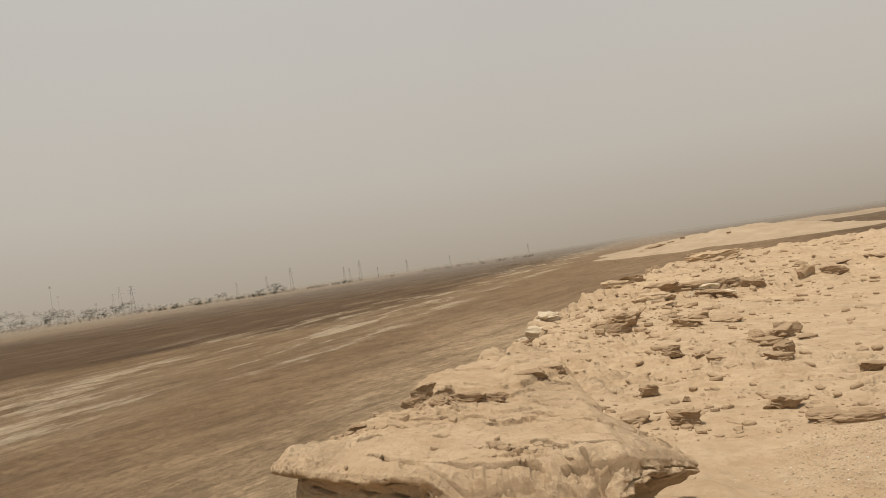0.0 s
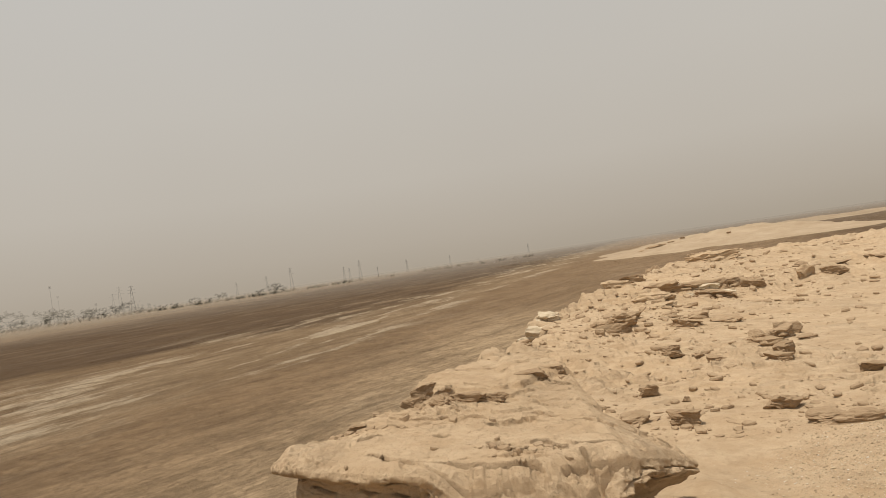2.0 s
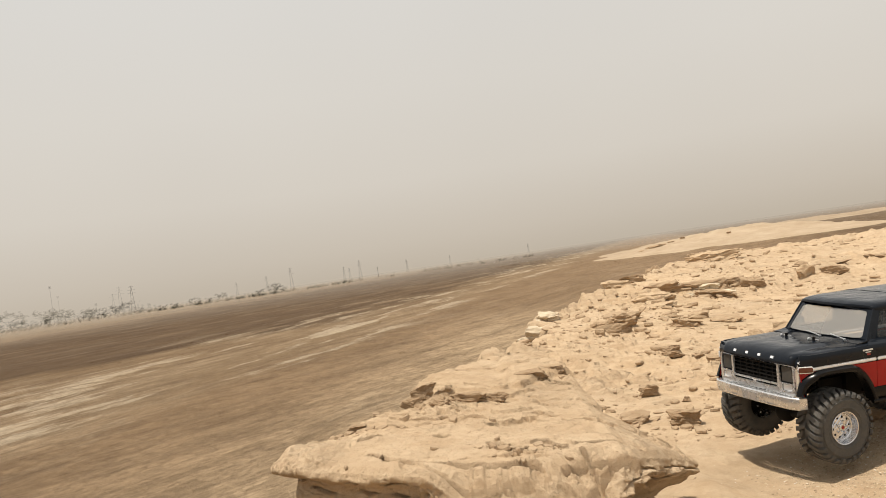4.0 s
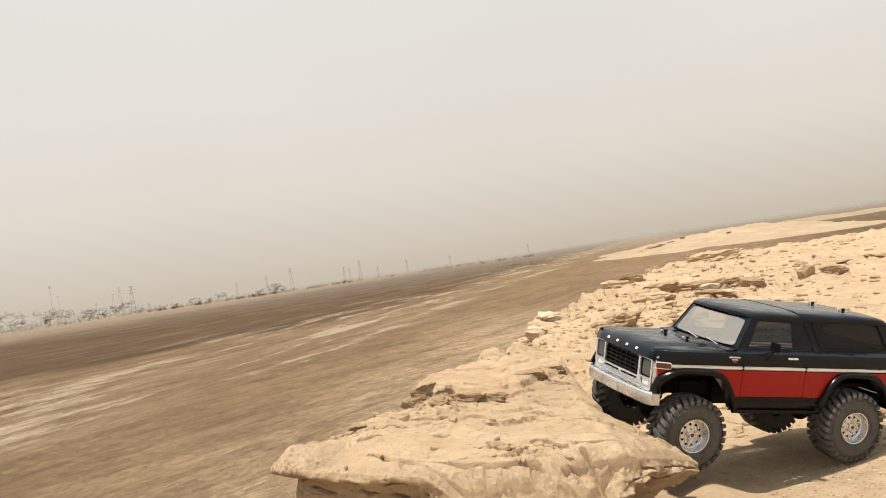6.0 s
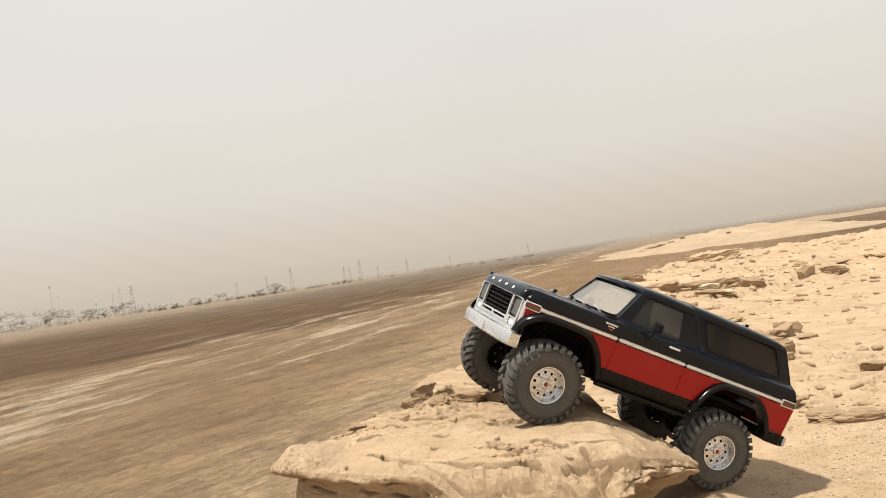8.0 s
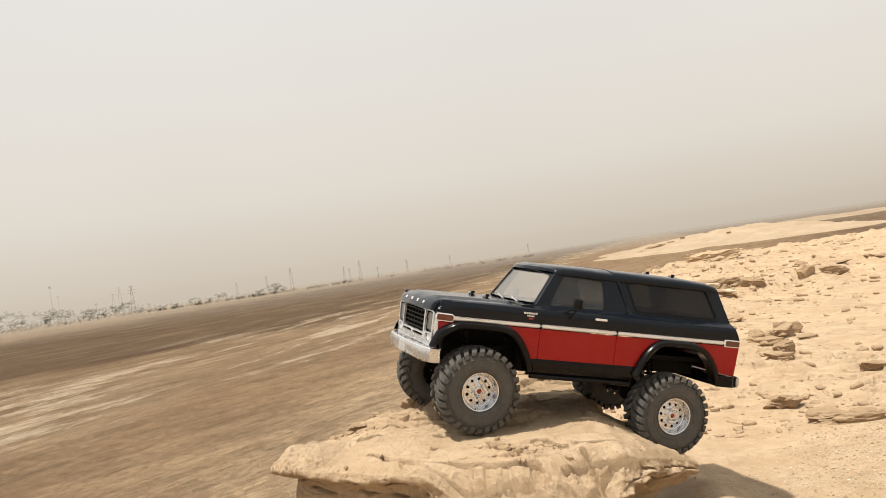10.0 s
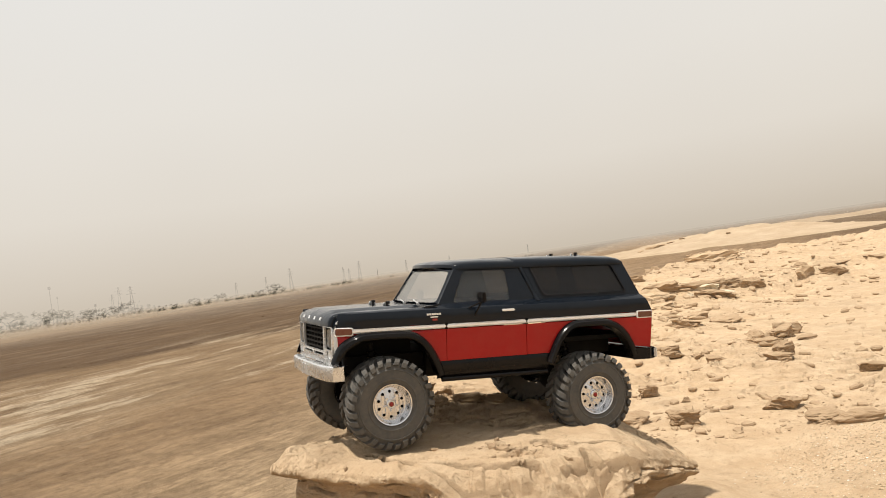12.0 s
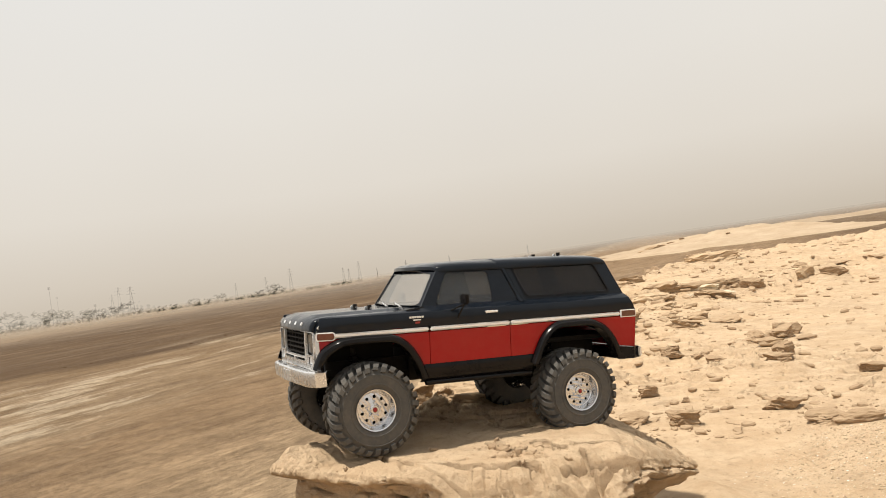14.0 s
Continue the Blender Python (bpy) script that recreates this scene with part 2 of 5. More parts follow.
def spaced(lo, fine_lo, fine_hi, hi, step, growth):
    """Coordinates that are even between fine_lo and fine_hi and widen outside."""
    out, a, s = [], fine_lo, step
    while a > lo:
        s *= growth
        a -= s
        out.append(a)
    out = out[::-1] + list(np.arange(fine_lo, fine_hi, step))
    a, s = fine_hi, step
    while a < hi:
        out.append(a)
        s *= growth
        a += s
    return np.array(out + [hi])


# ---- the lie of the land (heights in metres) ----
PLAIN_Z = -1.25
SAND_Z = 0.015
# plan of the bluff's rim, from behind the camera to the far end
RIM = [(-1.6, -6), (-0.75, -0.6), (-0.42, 0.6), (-0.22, 1.15), (-0.16, 1.5), (-0.13, 1.8), (-0.10, 2.17), (0.12, 3.15), (0.47, 4.42), (0.95, 5.9),
       (1.73, 7.8), (2.82, 10.0), (3.4, 10.35), (4.0, 10.6), (4.9, 10.5), (7, 11.6), (12, 13.2), (30, 16)]


def rim_distance(X, Y):
    """Signed plan distance to the rim, positive on the shelf."""
    best = np.full(X.shape, 1e9)
    sign = np.ones(X.shape)
    for (ax, ay), (bx, by) in zip(RIM[:-1], RIM[1:]):
        dx, dy = bx - ax, by - ay
        t = np.clip(((X - ax) * dx + (Y - ay) * dy) / (dx * dx + dy * dy), 0, 1)
        px, py = X - ax - t * dx, Y - ay - t * dy
        d = np.hypot(px, py)
        near = d < best
        best = np.where(near, d, best)
        sign = np.where(near, np.where(dx * py - dy * px < 0, 1.0, -1.0), sign)
    return best * sign


def shelf_height(X, Y):
    far = np.hypot(X - 0.3, Y - 1.3)
    rough = smooth(0.5, 3.0, far)
    d = rim_distance(X, Y) + (0.03 + 0.12 * rough) * fbm(X * 2.2 + 5, Y * 2.2, 5) + 0.02 * fbm(X * 14, Y * 14, 3)
    # stands a little higher towards the rim
    top = SAND_Z + 0.10 * np.exp(-np.maximum(d, 0) / (0.35 + 0.12 * far)) + 0.035 * rough * fbm(X * 0.9, Y * 0.9 + 3, 3)
    top = top - 0.025 * smooth(2.5, 5, X)
    # broken crust: thin beds with small scarps
    zone = smooth(0.10, 0.40, fbm(X * 0.8 + 9, Y * 0.55 + 2, 3) + 0.45 * np.exp(-np.maximum(d, 0) / 0.8) - 0.02) * smooth(0.5, 1.4, far)
    layers = terraces(0.12 * fbm(X * 2.6 + 40, Y * 3.4 + 17, 5, 0.52), 0.026, 0.12)
    beds = terraces(0.09 * fbm(X * 1.7 + 3, Y * 2.3 + 1, 6, 0.55), 0.022, 0.12)
    top = top + zone * (beds * (0.45 + 0.08 * far) + layers * 0.75 * (1 - 0.65 * smooth(3.5, 7.5, far))) + 0.004 * fbm(X * 18, Y * 18, 5, 0.6) * (0.4 + 0.6 * rough)
    top = top + 0.016 * fbm(X * 4.0, Y * 5.0, 5) * rough
    top = top + 0.028 * smooth(0.65, 0.95, X) * np.exp(-((Y - 1.68) / 0.30) ** 2) * smooth(2.4, 1.4, X)
    # sharp little beds and sockets everywhere but on the sand
    bits = terraces(0.055 * fbm(X * 6.5 + 13, Y * 8.0 + 4, 5, 0.6), 0.016, 0.10)
    top = top + bits * smooth(0.0, 0.3, fbm(X * 1.5 + 21, Y * 1.5 + 6, 3) + 0.10) * smooth(0.25, 1.0, far) * 0.75
    # wind-packed sand where the truck drives in, gravel in front
    pad = np.exp(-((X - 0.62) / 0.30) ** 2 - ((Y - 1.40) / 0.28) ** 2)
    pad = np.clip(pad * 1.8, 0, 1)
    top = top * (1 - pad) + pad * (0.006 + 0.09 * (X - 0.55) * (X > 0.55) + 0.003 * fbm(X * 7, Y * 7, 4))
    # drift of sand at the slab's foot
    top = top + 0.034 * np.exp(-((X - 0.37) / 0.055) ** 2 - ((Y - 1.40) / 0.12) ** 2)
    wall = smooth(-0.30, 0.02, d + 0.05 * terraces(fbm(X * 3, Y * 3 + 8, 4), 0.3))
    return PLAIN_Z - 0.15 + (top - PLAIN_Z + 0.15) * wall


def slab_top(X, Y):
    """Top of the tilted rock slab that the truck climbs: a gentle back with a ramp at its end."""
    z = 0.205 - 0.10 * X + 0.05 * (Y - 1.2)
    return z - 0.5 * np.maximum(X - 0.19, 0) - 0.15 * np.maximum(-0.12 - X, 0)


def build_ground():
    ax = spaced(-2500, -6, 14, 2500, 0.25, 1.045)
    ay = spaced(-900, 3, 30, 3500, 0.25, 1.035)
    X, Y = np.meshgrid(ax, ay)
    R = np.hypot(X, Y)
    Z = PLAIN_Z + 0.03 * fbm(X * 0.35, Y * 0.35, 5) + 0.012 * fbm(X * 1.8, Y * 1.8, 4) * (R < 60)
    # low windrows along the old tracks
    c, s = math.cos(radians(77)), math.sin(radians(77))
    U, V = X * c + Y * s, Y * c - X * s
    Z = Z + 0.06 * smooth(0.10, 0.5, fbm(U * 0.05, V * 0.5, 5)) * smooth(5, 12, R)
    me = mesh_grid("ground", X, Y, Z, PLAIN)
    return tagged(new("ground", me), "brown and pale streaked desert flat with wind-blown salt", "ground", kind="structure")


def build_shelf():
    ax = np.concatenate([spaced(-4.0, -0.30, 1.05, 4.0, 0.0065, 1.006)[:-1], spaced(4.0, 4.0, 4.03, 26, 0.03, 1.03)])
    ay = spaced(-6.0, 0.95, 2.3, 17, 0.0065, 1.0085)
    X, Y = np.meshgrid(ax, ay)
    me = mesh_grid("rock_shelf", X, Y, shelf_height(X, Y), ROCK)
    return tagged(new("rock_shelf", me), "pale weathered sandstone shelf with broken crust above the flat", "rock shelf", kind="structure")


def bank_height(X, Y):
    line = 76 + 0.06 * (X - 14) + 3 * fbm(X * 0.08, X * 0, 3)
    ridge = np.exp(-((Y - line) / (7 + 0.12 * np.maximum(X - 14, 0))) ** 2) * smooth(9, 26, X) * (1 - 0.90 * smooth(27, 38, X)) * (0.55 + 0.35 * np.exp(-((X - 27) / 12) ** 2))
    knoll = 0.65 * np.exp(-((X - 27) / 8) ** 2 - ((Y - 92) / 12) ** 2)
    rise = 0.55 * np.exp(-((Y - 140) / 8) ** 2) * smooth(34, 52, X)
    steps = terraces(0.25 * fbm(X * 0.5 + 7, Y * 0.3, 5), 0.10, 0.10)
    return PLAIN_Z - 0.12 + (ridge + knoll + rise) * (1.25 + 0.35 * fbm(X * 0.25, Y * 0.25, 5)) + (0.05 * fbm(X * 0.8, Y * 0.8, 4) + steps) * smooth(0.1, 0.3, ridge + knoll)


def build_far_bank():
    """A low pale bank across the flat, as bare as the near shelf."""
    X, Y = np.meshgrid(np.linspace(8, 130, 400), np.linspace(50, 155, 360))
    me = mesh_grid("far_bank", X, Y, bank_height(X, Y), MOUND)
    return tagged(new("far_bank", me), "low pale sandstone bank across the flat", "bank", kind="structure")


build_ground()
build_shelf()
build_far_bank()


# cracks in the slab's top (plan), and its deeper holes with their radius
SLAB_CRACKS = [[(-0.136, 1.177), (-0.107, 1.134), (-0.056, 1.116), (0.015, 1.103), (0.078, 1.104)], [(-0.150, 1.215), (-0.120, 1.229)],
               [(0.141, 1.142), (0.152, 1.090), (0.183, 1.072)], [(0.10, 1.18), (0.135, 1.16), (0.20, 1.17)],
               [(-0.085, 1.095), (-0.02, 1.075), (0.03, 1.078)], [(0.06, 1.062), (0.12, 1.075), (0.16, 1.112), (0.215, 1.135)], [(0.11, 1.105), (0.15, 1.125), (0.20, 1.125)], [(-0.20, 1.225), (-0.165, 1.235)]]
SLAB_HOLES = [(-0.008, 1.050, 0.009), (0.038, 1.185, 0.010), (0.057, 1.163, 0.008), (0.080, 1.149, 0.007), (0.095, 1.185, 0.008), (-0.041, 1.249, 0.007), (-0.108, 1.312, 0.006), (0.030, 1.20, 0.006)]


def crumble(X, Y):
    """Where the slab's back edge is broken into crumbs, 0 to 1."""
    return np.exp(-((X + 0.025) / 0.065) ** 2 - ((Y - 1.385) / 0.055) ** 2) + 0.7 * np.exp(-((X - 0.155) / 0.05) ** 2 - ((Y - 1.62) / 0.05) ** 2) + 0.6 * np.exp(-((X - 0.07) / 0.05) ** 2 - ((Y - 1.165) / 0.03) ** 2)


def slab_marks(X, Y):
    """Depth of the cracks and holes."""
    wx, wy = X + 0.005 * fbm(X * 30, Y * 30, 3), Y + 0.006 * fbm(X * 30 + 5, Y * 30 + 9, 3)
    deep = np.zeros(X.shape)
    for line in SLAB_CRACKS:
        for (ax, ay), (bx, by) in zip(line[:-1], line[1:]):
            dx, dy = bx - ax, by - ay
            t = np.clip(((wx - ax) * dx + (wy - ay) * dy) / (dx * dx + dy * dy), 0, 1)
            deep = np.maximum(deep, 0.017 * smooth(0.0055, 0.001, np.hypot(wx - ax - t * dx, wy - ay - t * dy)))
    for hx, hy, r in SLAB_HOLES:
        deep = np.maximum(deep, 0.020 * np.clip(1.15 - np.hypot((wx - hx) * 0.6, wy - hy) / r, 0, 1) ** 0.6)
    # a low step where a bed ends at the back
    back = np.interp(X, (0.06, 0.10, 0.128, 0.162, 0.206), (1.55, 1.53, 1.59, 1.626, 1.70)) + 0.012 * fbm(X * 40, Y * 0, 3)
    return deep - 0.012 * smooth(-0.003, 0.003, wy - back) * smooth(0.07, 0.10, X)


def build_slab():
    """The overhanging slab: rings from its middle to the lip, then down the undercut flank."""
    cx, cy = 0.04, 1.30
    rim = [(-0.284, 1.292), (-0.294, 1.262), (-0.284, 1.228), (-0.245, 1.180), (-0.17, 1.130), (-0.09, 1.08), (0.03, 1.05), (0.17, 1.10), (0.235, 1.19), (0.28, 1.27), (0.338, 1.316), (0.315, 1.36), (0.26, 1.39), (0.208, 1.42),
           (0.212, 1.60), (0.19, 1.85), (0.05, 1.90), (-0.07, 1.74), (-0.085, 1.50), (-0.10, 1.42), (-0.195, 1.325), (-0.25, 1.27)]
    px = np.array([p[0] - cx for p in rim])
    py = np.array([p[1] - cy for p in rim])
    ang, rad = np.arctan2(py, px), np.hypot(px, py)
    o = np.argsort(ang)
    na = 1100
    A = np.linspace(-math.pi, math.pi, na + 1)
    Rm = np.interp(A, np.concatenate([ang[o] - 2 * math.pi, ang[o], ang[o] + 2 * math.pi]), np.tile(rad[o], 3))
    k = np.hanning(19)
    k /= k.sum()
    Rm = np.convolve(np.concatenate([Rm[-61:-1], Rm, Rm[1:61]]), k, "same")[60:-60]
    Rm = Rm * (1 + 0.05 * fbm(np.cos(A) * 4 + 9, np.sin(A) * 4, 4)) + 0.008 * fbm(np.cos(A) * 24, np.sin(A) * 24 + 4, 5, 0.62)
    Rs = np.convolve(np.concatenate([Rm[-61:-1], Rm, Rm[1:61]]), np.hanning(61) / np.hanning(61).sum(), "same")[60:-60]
    rings = np.concatenate([np.linspace(0.02, 0.96, 190), np.linspace(0.968, 1.0, 10)])
    rows = []
    C, S = np.cos(A), np.sin(A)
    worn = smooth(-116, -98, np.degrees(A)) * smooth(-44, -62, np.degrees(A))
    for q in rings:
        X, Y = cx + Rm * q * C, cy + Rm * q * S
        Z = slab_top(X, Y) + 0.006 * fbm(X * 6, Y * 6, 5) + 0.0042 * fbm(X * 30, Y * 30, 6, 0.74)
        Z = Z + crumble(X, Y) * (0.020 * np.abs(fbm(X * 34 + 8, Y * 34, 4, 0.6)) - 0.004)
        brim = smooth(0.80, 0.97, q) * smooth(80, 110, np.degrees(A)) + smooth(0.85, 0.98, q) * smooth(-140, -165, np.degrees(A))
        Z = Z + brim * (0.016 * np.abs(fbm(X * 30 + 2, Y * 30 + 3, 4, 0.6)) - 0.003)
        # cracked plates and pits
        pit = smooth(0.15, 0.27, fbm(X * 26 + 4, Y * 38, 4, 0.6)) * smooth(-0.15, 0.20, fbm(X * 5 + 1, Y * 5 + 7, 2))
        Z = Z - 0.022 * pit * smooth(0.99, 0.93, q) * (0.30 + crumble(X, Y)) + terraces(0.026 * fbm(X * 6 + 2, Y * 10, 5, 0.56), 0.0065, 0.08) * 0.85 * smooth(-0.05, 0.22, fbm(X * 4, Y * 4 + 9, 3))
        groove = np.abs(fbm(X * 5 + 31, Y * 8 + 3, 4)) + 3 * np.maximum(0, 0.2 - fbm(X * 3, Y * 3 + 40, 2))
        Z = Z - 0.006 * smooth(0.04, 0.0, groove) * smooth(1.0, 0.95, q)
        Z = Z - slab_marks(X, Y)
        # the front rolls over into a worn face
        Z = Z - worn * (0.050 * smooth(0.70, 1.0, q) ** 1.5 + terraces(0.020 * smooth(0.7, 0.9, q) * fbm(X * 7 + 3, Y * 18, 5, 0.6), 0.007, 0.25)) - 0.006 * (1 - worn) * smooth(0.93, 1.0, q) ** 2
        rows.append((X, Y, Z))
    Xe, Ye, Ze = rows[-1]
    depth = 0.34
    Zs = np.convolve(np.concatenate([Ze[-61:-1], Ze, Ze[1:61]]), np.hanning(81) / np.hanning(81).sum(), "same")[60:-60]
    deg = np.degrees(A)
    left = smooth(-106, -134, deg) + smooth(150, 170, deg)          # overhanging tip
    nose = smooth(-66, -46, deg) * smooth(40, 20, deg)               # lip above the hollow
    front = worn
    for q in np.concatenate([np.linspace(0.008, 0.30, 130), np.linspace(0.32, 1, 34)]):
        # layered flank: hard beds stand out, soft ones are eaten back
        z = Ze + (Zs - Ze) * smooth(0.0, 0.05, q) - depth * q
        bed = terraces(fbm(z * 34 + 3 + 0.5 * C, 0.7 + 0.9 * C + 0.5 * S, 4) * 0.03, 0.008, 0.2) + fbm(z * 14, C * 1.5 + S, 3) * 0.012
        off = left * (0.004 * smooth(0.0, 0.02, q) - 0.030 * smooth(0.025, 0.075, q) + 0.03 * smooth(0.3, 0.8, q))
        off = off + front * 0.27 * q
        off = off + nose * (-0.075 * smooth(0.05, 0.15, q) - 0.02 * smooth(0.15, 0.5, q))
        for q0, sd in ((0.030, 1), (0.062, 5), (0.105, 9), (0.16, 13)):
            line = q0 + 0.022 * fbm(A * 2.2 + sd, A * 0 + sd, 4)
            off = off - 0.010 * smooth(0.008, 0.0, np.abs(q - line)) * smooth(-0.15, 0.15, fbm(A * 4 + 3 * sd, A * 0 + 2.5, 3))
        Rr = Rm + (Rs - Rm) * smooth(0.0, 0.035, q) + off + (bed + 0.012 * fbm(A * 26, z * 95, 5, 0.68)) * (1 - 0.7 * np.clip(left, 0, 1)) * smooth(0.0, 0.06, q)
        Rr = Rr + front * (0.014 * fbm(A * 9 + 7, z * 45 + 2, 6, 0.68) + terraces(0.024 * fbm(A * 4 + 1, z * 45 + 5, 5, 0.6), 0.008, 0.14)) * smooth(0.02, 0.08, q)
        X, Y = cx + Rr * C, cy + Rr * S
        rows.append((X, Y, z + 0.006 * fbm(X * 40, Y * 40, 4, 0.6)))
    X = np.array([r[0] for r in rows])
    Y = np.array([r[1] for r in rows])
    Z = np.array([r[2] for r in rows])
    me = mesh_grid("rock_slab", X, Y, Z, ROCK)
    return tagged(new("rock_slab", me), "tilted overhanging sandstone slab with layered undercut flank", "rock", kind="structure")


build_slab()


# ---- the model truck ----
from mathutils.geometry import tessellate_polygon


def part(name, bm, material, parent, label="", smooth_angle=35):
    """Links a bmesh as one mesh object under a thing or a part."""
    bmesh.ops.recalc_face_normals(bm, faces=bm.faces)
    for f in bm.faces:
        f.smooth = smooth_angle > 0
    if smooth_angle:
        for e in bm.edges:
            if len(e.link_faces) == 2 and e.calc_face_angle(0) > radians(smooth_angle):
                e.smooth = False
    me = bpy.data.meshes.new(name)
    bm.to_mesh(me)
    bm.free()
    me.materials.append(material)
    ob = new(name, me)
    ob.parent = parent
    return tagged(ob, label)


def paint(name, color, rough, metal=0.0, coat=0.0, dust=0.2, scale=60.0, tan=(0.40, 0.31, 0.21), wavy=0.0):
    """Painted, plated or moulded surface with a film of desert dust."""
    mt = Mat(name)
    v = mt.coord()
    d = mt.noise(v, scale, 6, 0.7, 0.38, 0.75)
    d2 = mt.noise(v, scale * 0.22, 4, 0.6, 0.35, 0.7)
    f = mt.math('MULTIPLY', mt.math('ADD', mt.math('MULTIPLY', d, 0.6), mt.math('MULTIPLY', d2, 0.5)), dust, True)
    mt.set(mt.mix(f, color, tan), mt.math('ADD', rough, mt.math('MULTIPLY', f, 0.9), True), metal, Coat_Weight=coat, Coat_Roughness=0.12, Specular_IOR_Level=0.5 if metal else 0.18)
    mt.bump(mt.noise(v, scale * 6, 3, 0.6), 0.05, 0.001)
    if wavy:
        mt.bump(mt.noise(v, 16.0, 3, 0.5), wavy, 0.012)
    return mt.m


def glass(name, tint, solid, rough=0.05, film=(0.02, 0.02, 0.022)):
    """Thin moulded pane: lets light straight through, tinted, with a glossy face."""
    mt = Mat(name)
    tr = mt.n.new("ShaderNodeBsdfTransparent")
    tr.inputs[0].default_value = (*tint, 1)
    v = mt.coord()
    mt.set(film, mt.math('ADD', rough, mt.math('MULTIPLY', mt.noise(v, 40, 5, 0.7, 0.4, 0.8), 0.25)), 0.0)
    mx = mt.n.new("ShaderNodeMixShader")
    mx.inputs[0].default_value = solid
    mt.link(tr.outputs[0], mx.inputs[1])
    mt.link(mt.b.outputs[0], mx.inputs[2])
    mt.link(mx.outputs[0], mt.out.inputs["Surface"])
    return mt.m


BLACK = paint("gloss_black_paint", (0.004, 0.007, 0.012), 0.11, 0.0, 0.1, 0.012, 30, wavy=0.35)
RED = paint("deep_red_paint", (0.30, 0.008, 0.008), 0.22, 0.0, 0.15, 0.03, wavy=0.15)
TRIM = paint("black_plastic", (0.004, 0.004, 0.005), 0.20, 0.0, 0.0, 0.016)
DARK = paint("dark_underbody", (0.004, 0.004, 0.004), 0.7, 0.0, 0.0, 0.02)
CHROME = paint("bright_plated_plastic", (0.68, 0.69, 0.70), 0.20, 0.72, 0.0, 0.18)
STRIPE = paint("bright_silver_trim", (0.82, 0.83, 0.85), 0.18, 0.30, 0.0, 0.04)
ALLOY = paint("machined_aluminium", (0.66, 0.67, 0.69), 0.17, 0.90, 0.0, 0.07, 400)
RUBBER = paint("dusty_rubber", (0.072, 0.073, 0.072), 0.72, 0.0, 0.0, 0.16, 160)
AMBER = paint("dull_orange_lens", (0.10, 0.026, 0.014), 0.3, 0.0, 0.3, 0.2)
LENS = paint("grey_lamp_lens", (0.055, 0.055, 0.053), 0.12, 0.0, 0.3, 0.10)
CAPRED = paint("red_cap", (0.28, 0.02, 0.02), 0.35, 0.0, 0.2, 0.15)
WHITE = paint("pale_lettering", (0.70, 0.69, 0.66), 0.4, 0.0, 0.0, 0.15)
# the windscreen's pale film colour carries sky reflection as well as dust
CLEAR = glass("dust_and_sheen_windscreen", (0.93, 0.92, 0.90), 0.36, 0.05, (0.62, 0.60, 0.57))
TINTED = glass("tinted_door_window", (0.86, 0.86, 0.85), 0.36, 0.05, (0.08, 0.085, 0.09))
SMOKE = glass("smoked_window", (0.55, 0.55, 0.54), 0.40, 0.08)


def box(bm, x0, x1, y0, y1, z0, z1, m=None, bevel=0.0):
    mm = Matrix.Translation(((x0 + x1) / 2, (y0 + y1) / 2, (z0 + z1) / 2)) @ Matrix.Diagonal((abs(x1 - x0), abs(y1 - y0), abs(z1 - z0), 1))
    got = bmesh.ops.create_cube(bm, size=1, matrix=(m @ mm) if m else mm)
    if bevel:
        es = list({e for v in got["verts"] for e in v.link_edges})
        bmesh.ops.bevel(bm, geom=es, offset=bevel, segments=2, affect='EDGES', clamp_overlap=True)


def rod(bm, a, b, r, seg=12):
    a, b = Vector(a), Vector(b)
    m = Matrix.Translation((a + b) / 2) @ (b - a).to_track_quat('Z', 'Y').to_matrix().to_4x4()
    bmesh.ops.create_cone(bm, cap_ends=True, segments=seg, radius1=r, radius2=r, depth=(b - a).length, matrix=m)


def rounded(pts, r, n=5):
    """Polygon corners rounded with radius about r."""
    out = []
    for i, p in enumerate(pts):
        a, p, b = Vector(pts[i - 1]), Vector(p), Vector(pts[(i + 1) % len(pts)])
        u, w = (a - p), (b - p)
        k = min(r, u.length * 0.45, w.length * 0.45)
        p0, p1 = p + u.normalized() * k, p + w.normalized() * k
        for j in range(n + 1):
            t = j / n
            out.append(tuple(p0 * (1 - t) ** 2 + p * 2 * t * (1 - t) + p1 * t * t))
    return out


def plate(bm, outer, holes, front, back):
    """A plate with holes: front and back map a point of the outline to space."""
    loops = [[Vector((u, v, 0)) for u, v in lp] for lp in [outer, *holes]]
    tris = tessellate_polygon(loops)
    flat = [p for lp in loops for p in lp]
    fv = [bm.verts.new(front(p.x, p.y)) for p in flat]
    bv = [bm.verts.new(back(p.x, p.y)) for p in flat]
    for a, b, c in tris:
        for vs in ((fv[a], fv[b], fv[c]), (bv[c], bv[b], bv[a])):
            try:
                bm.faces.new(vs)
            except ValueError:
                pass
    k = 0
    for lp in loops:
        n = len(lp)
        for i in range(n):
            a, b = k + i, k + (i + 1) % n
            bm.faces.new((fv[a], fv[b], bv[b], bv[a]))
        k += n


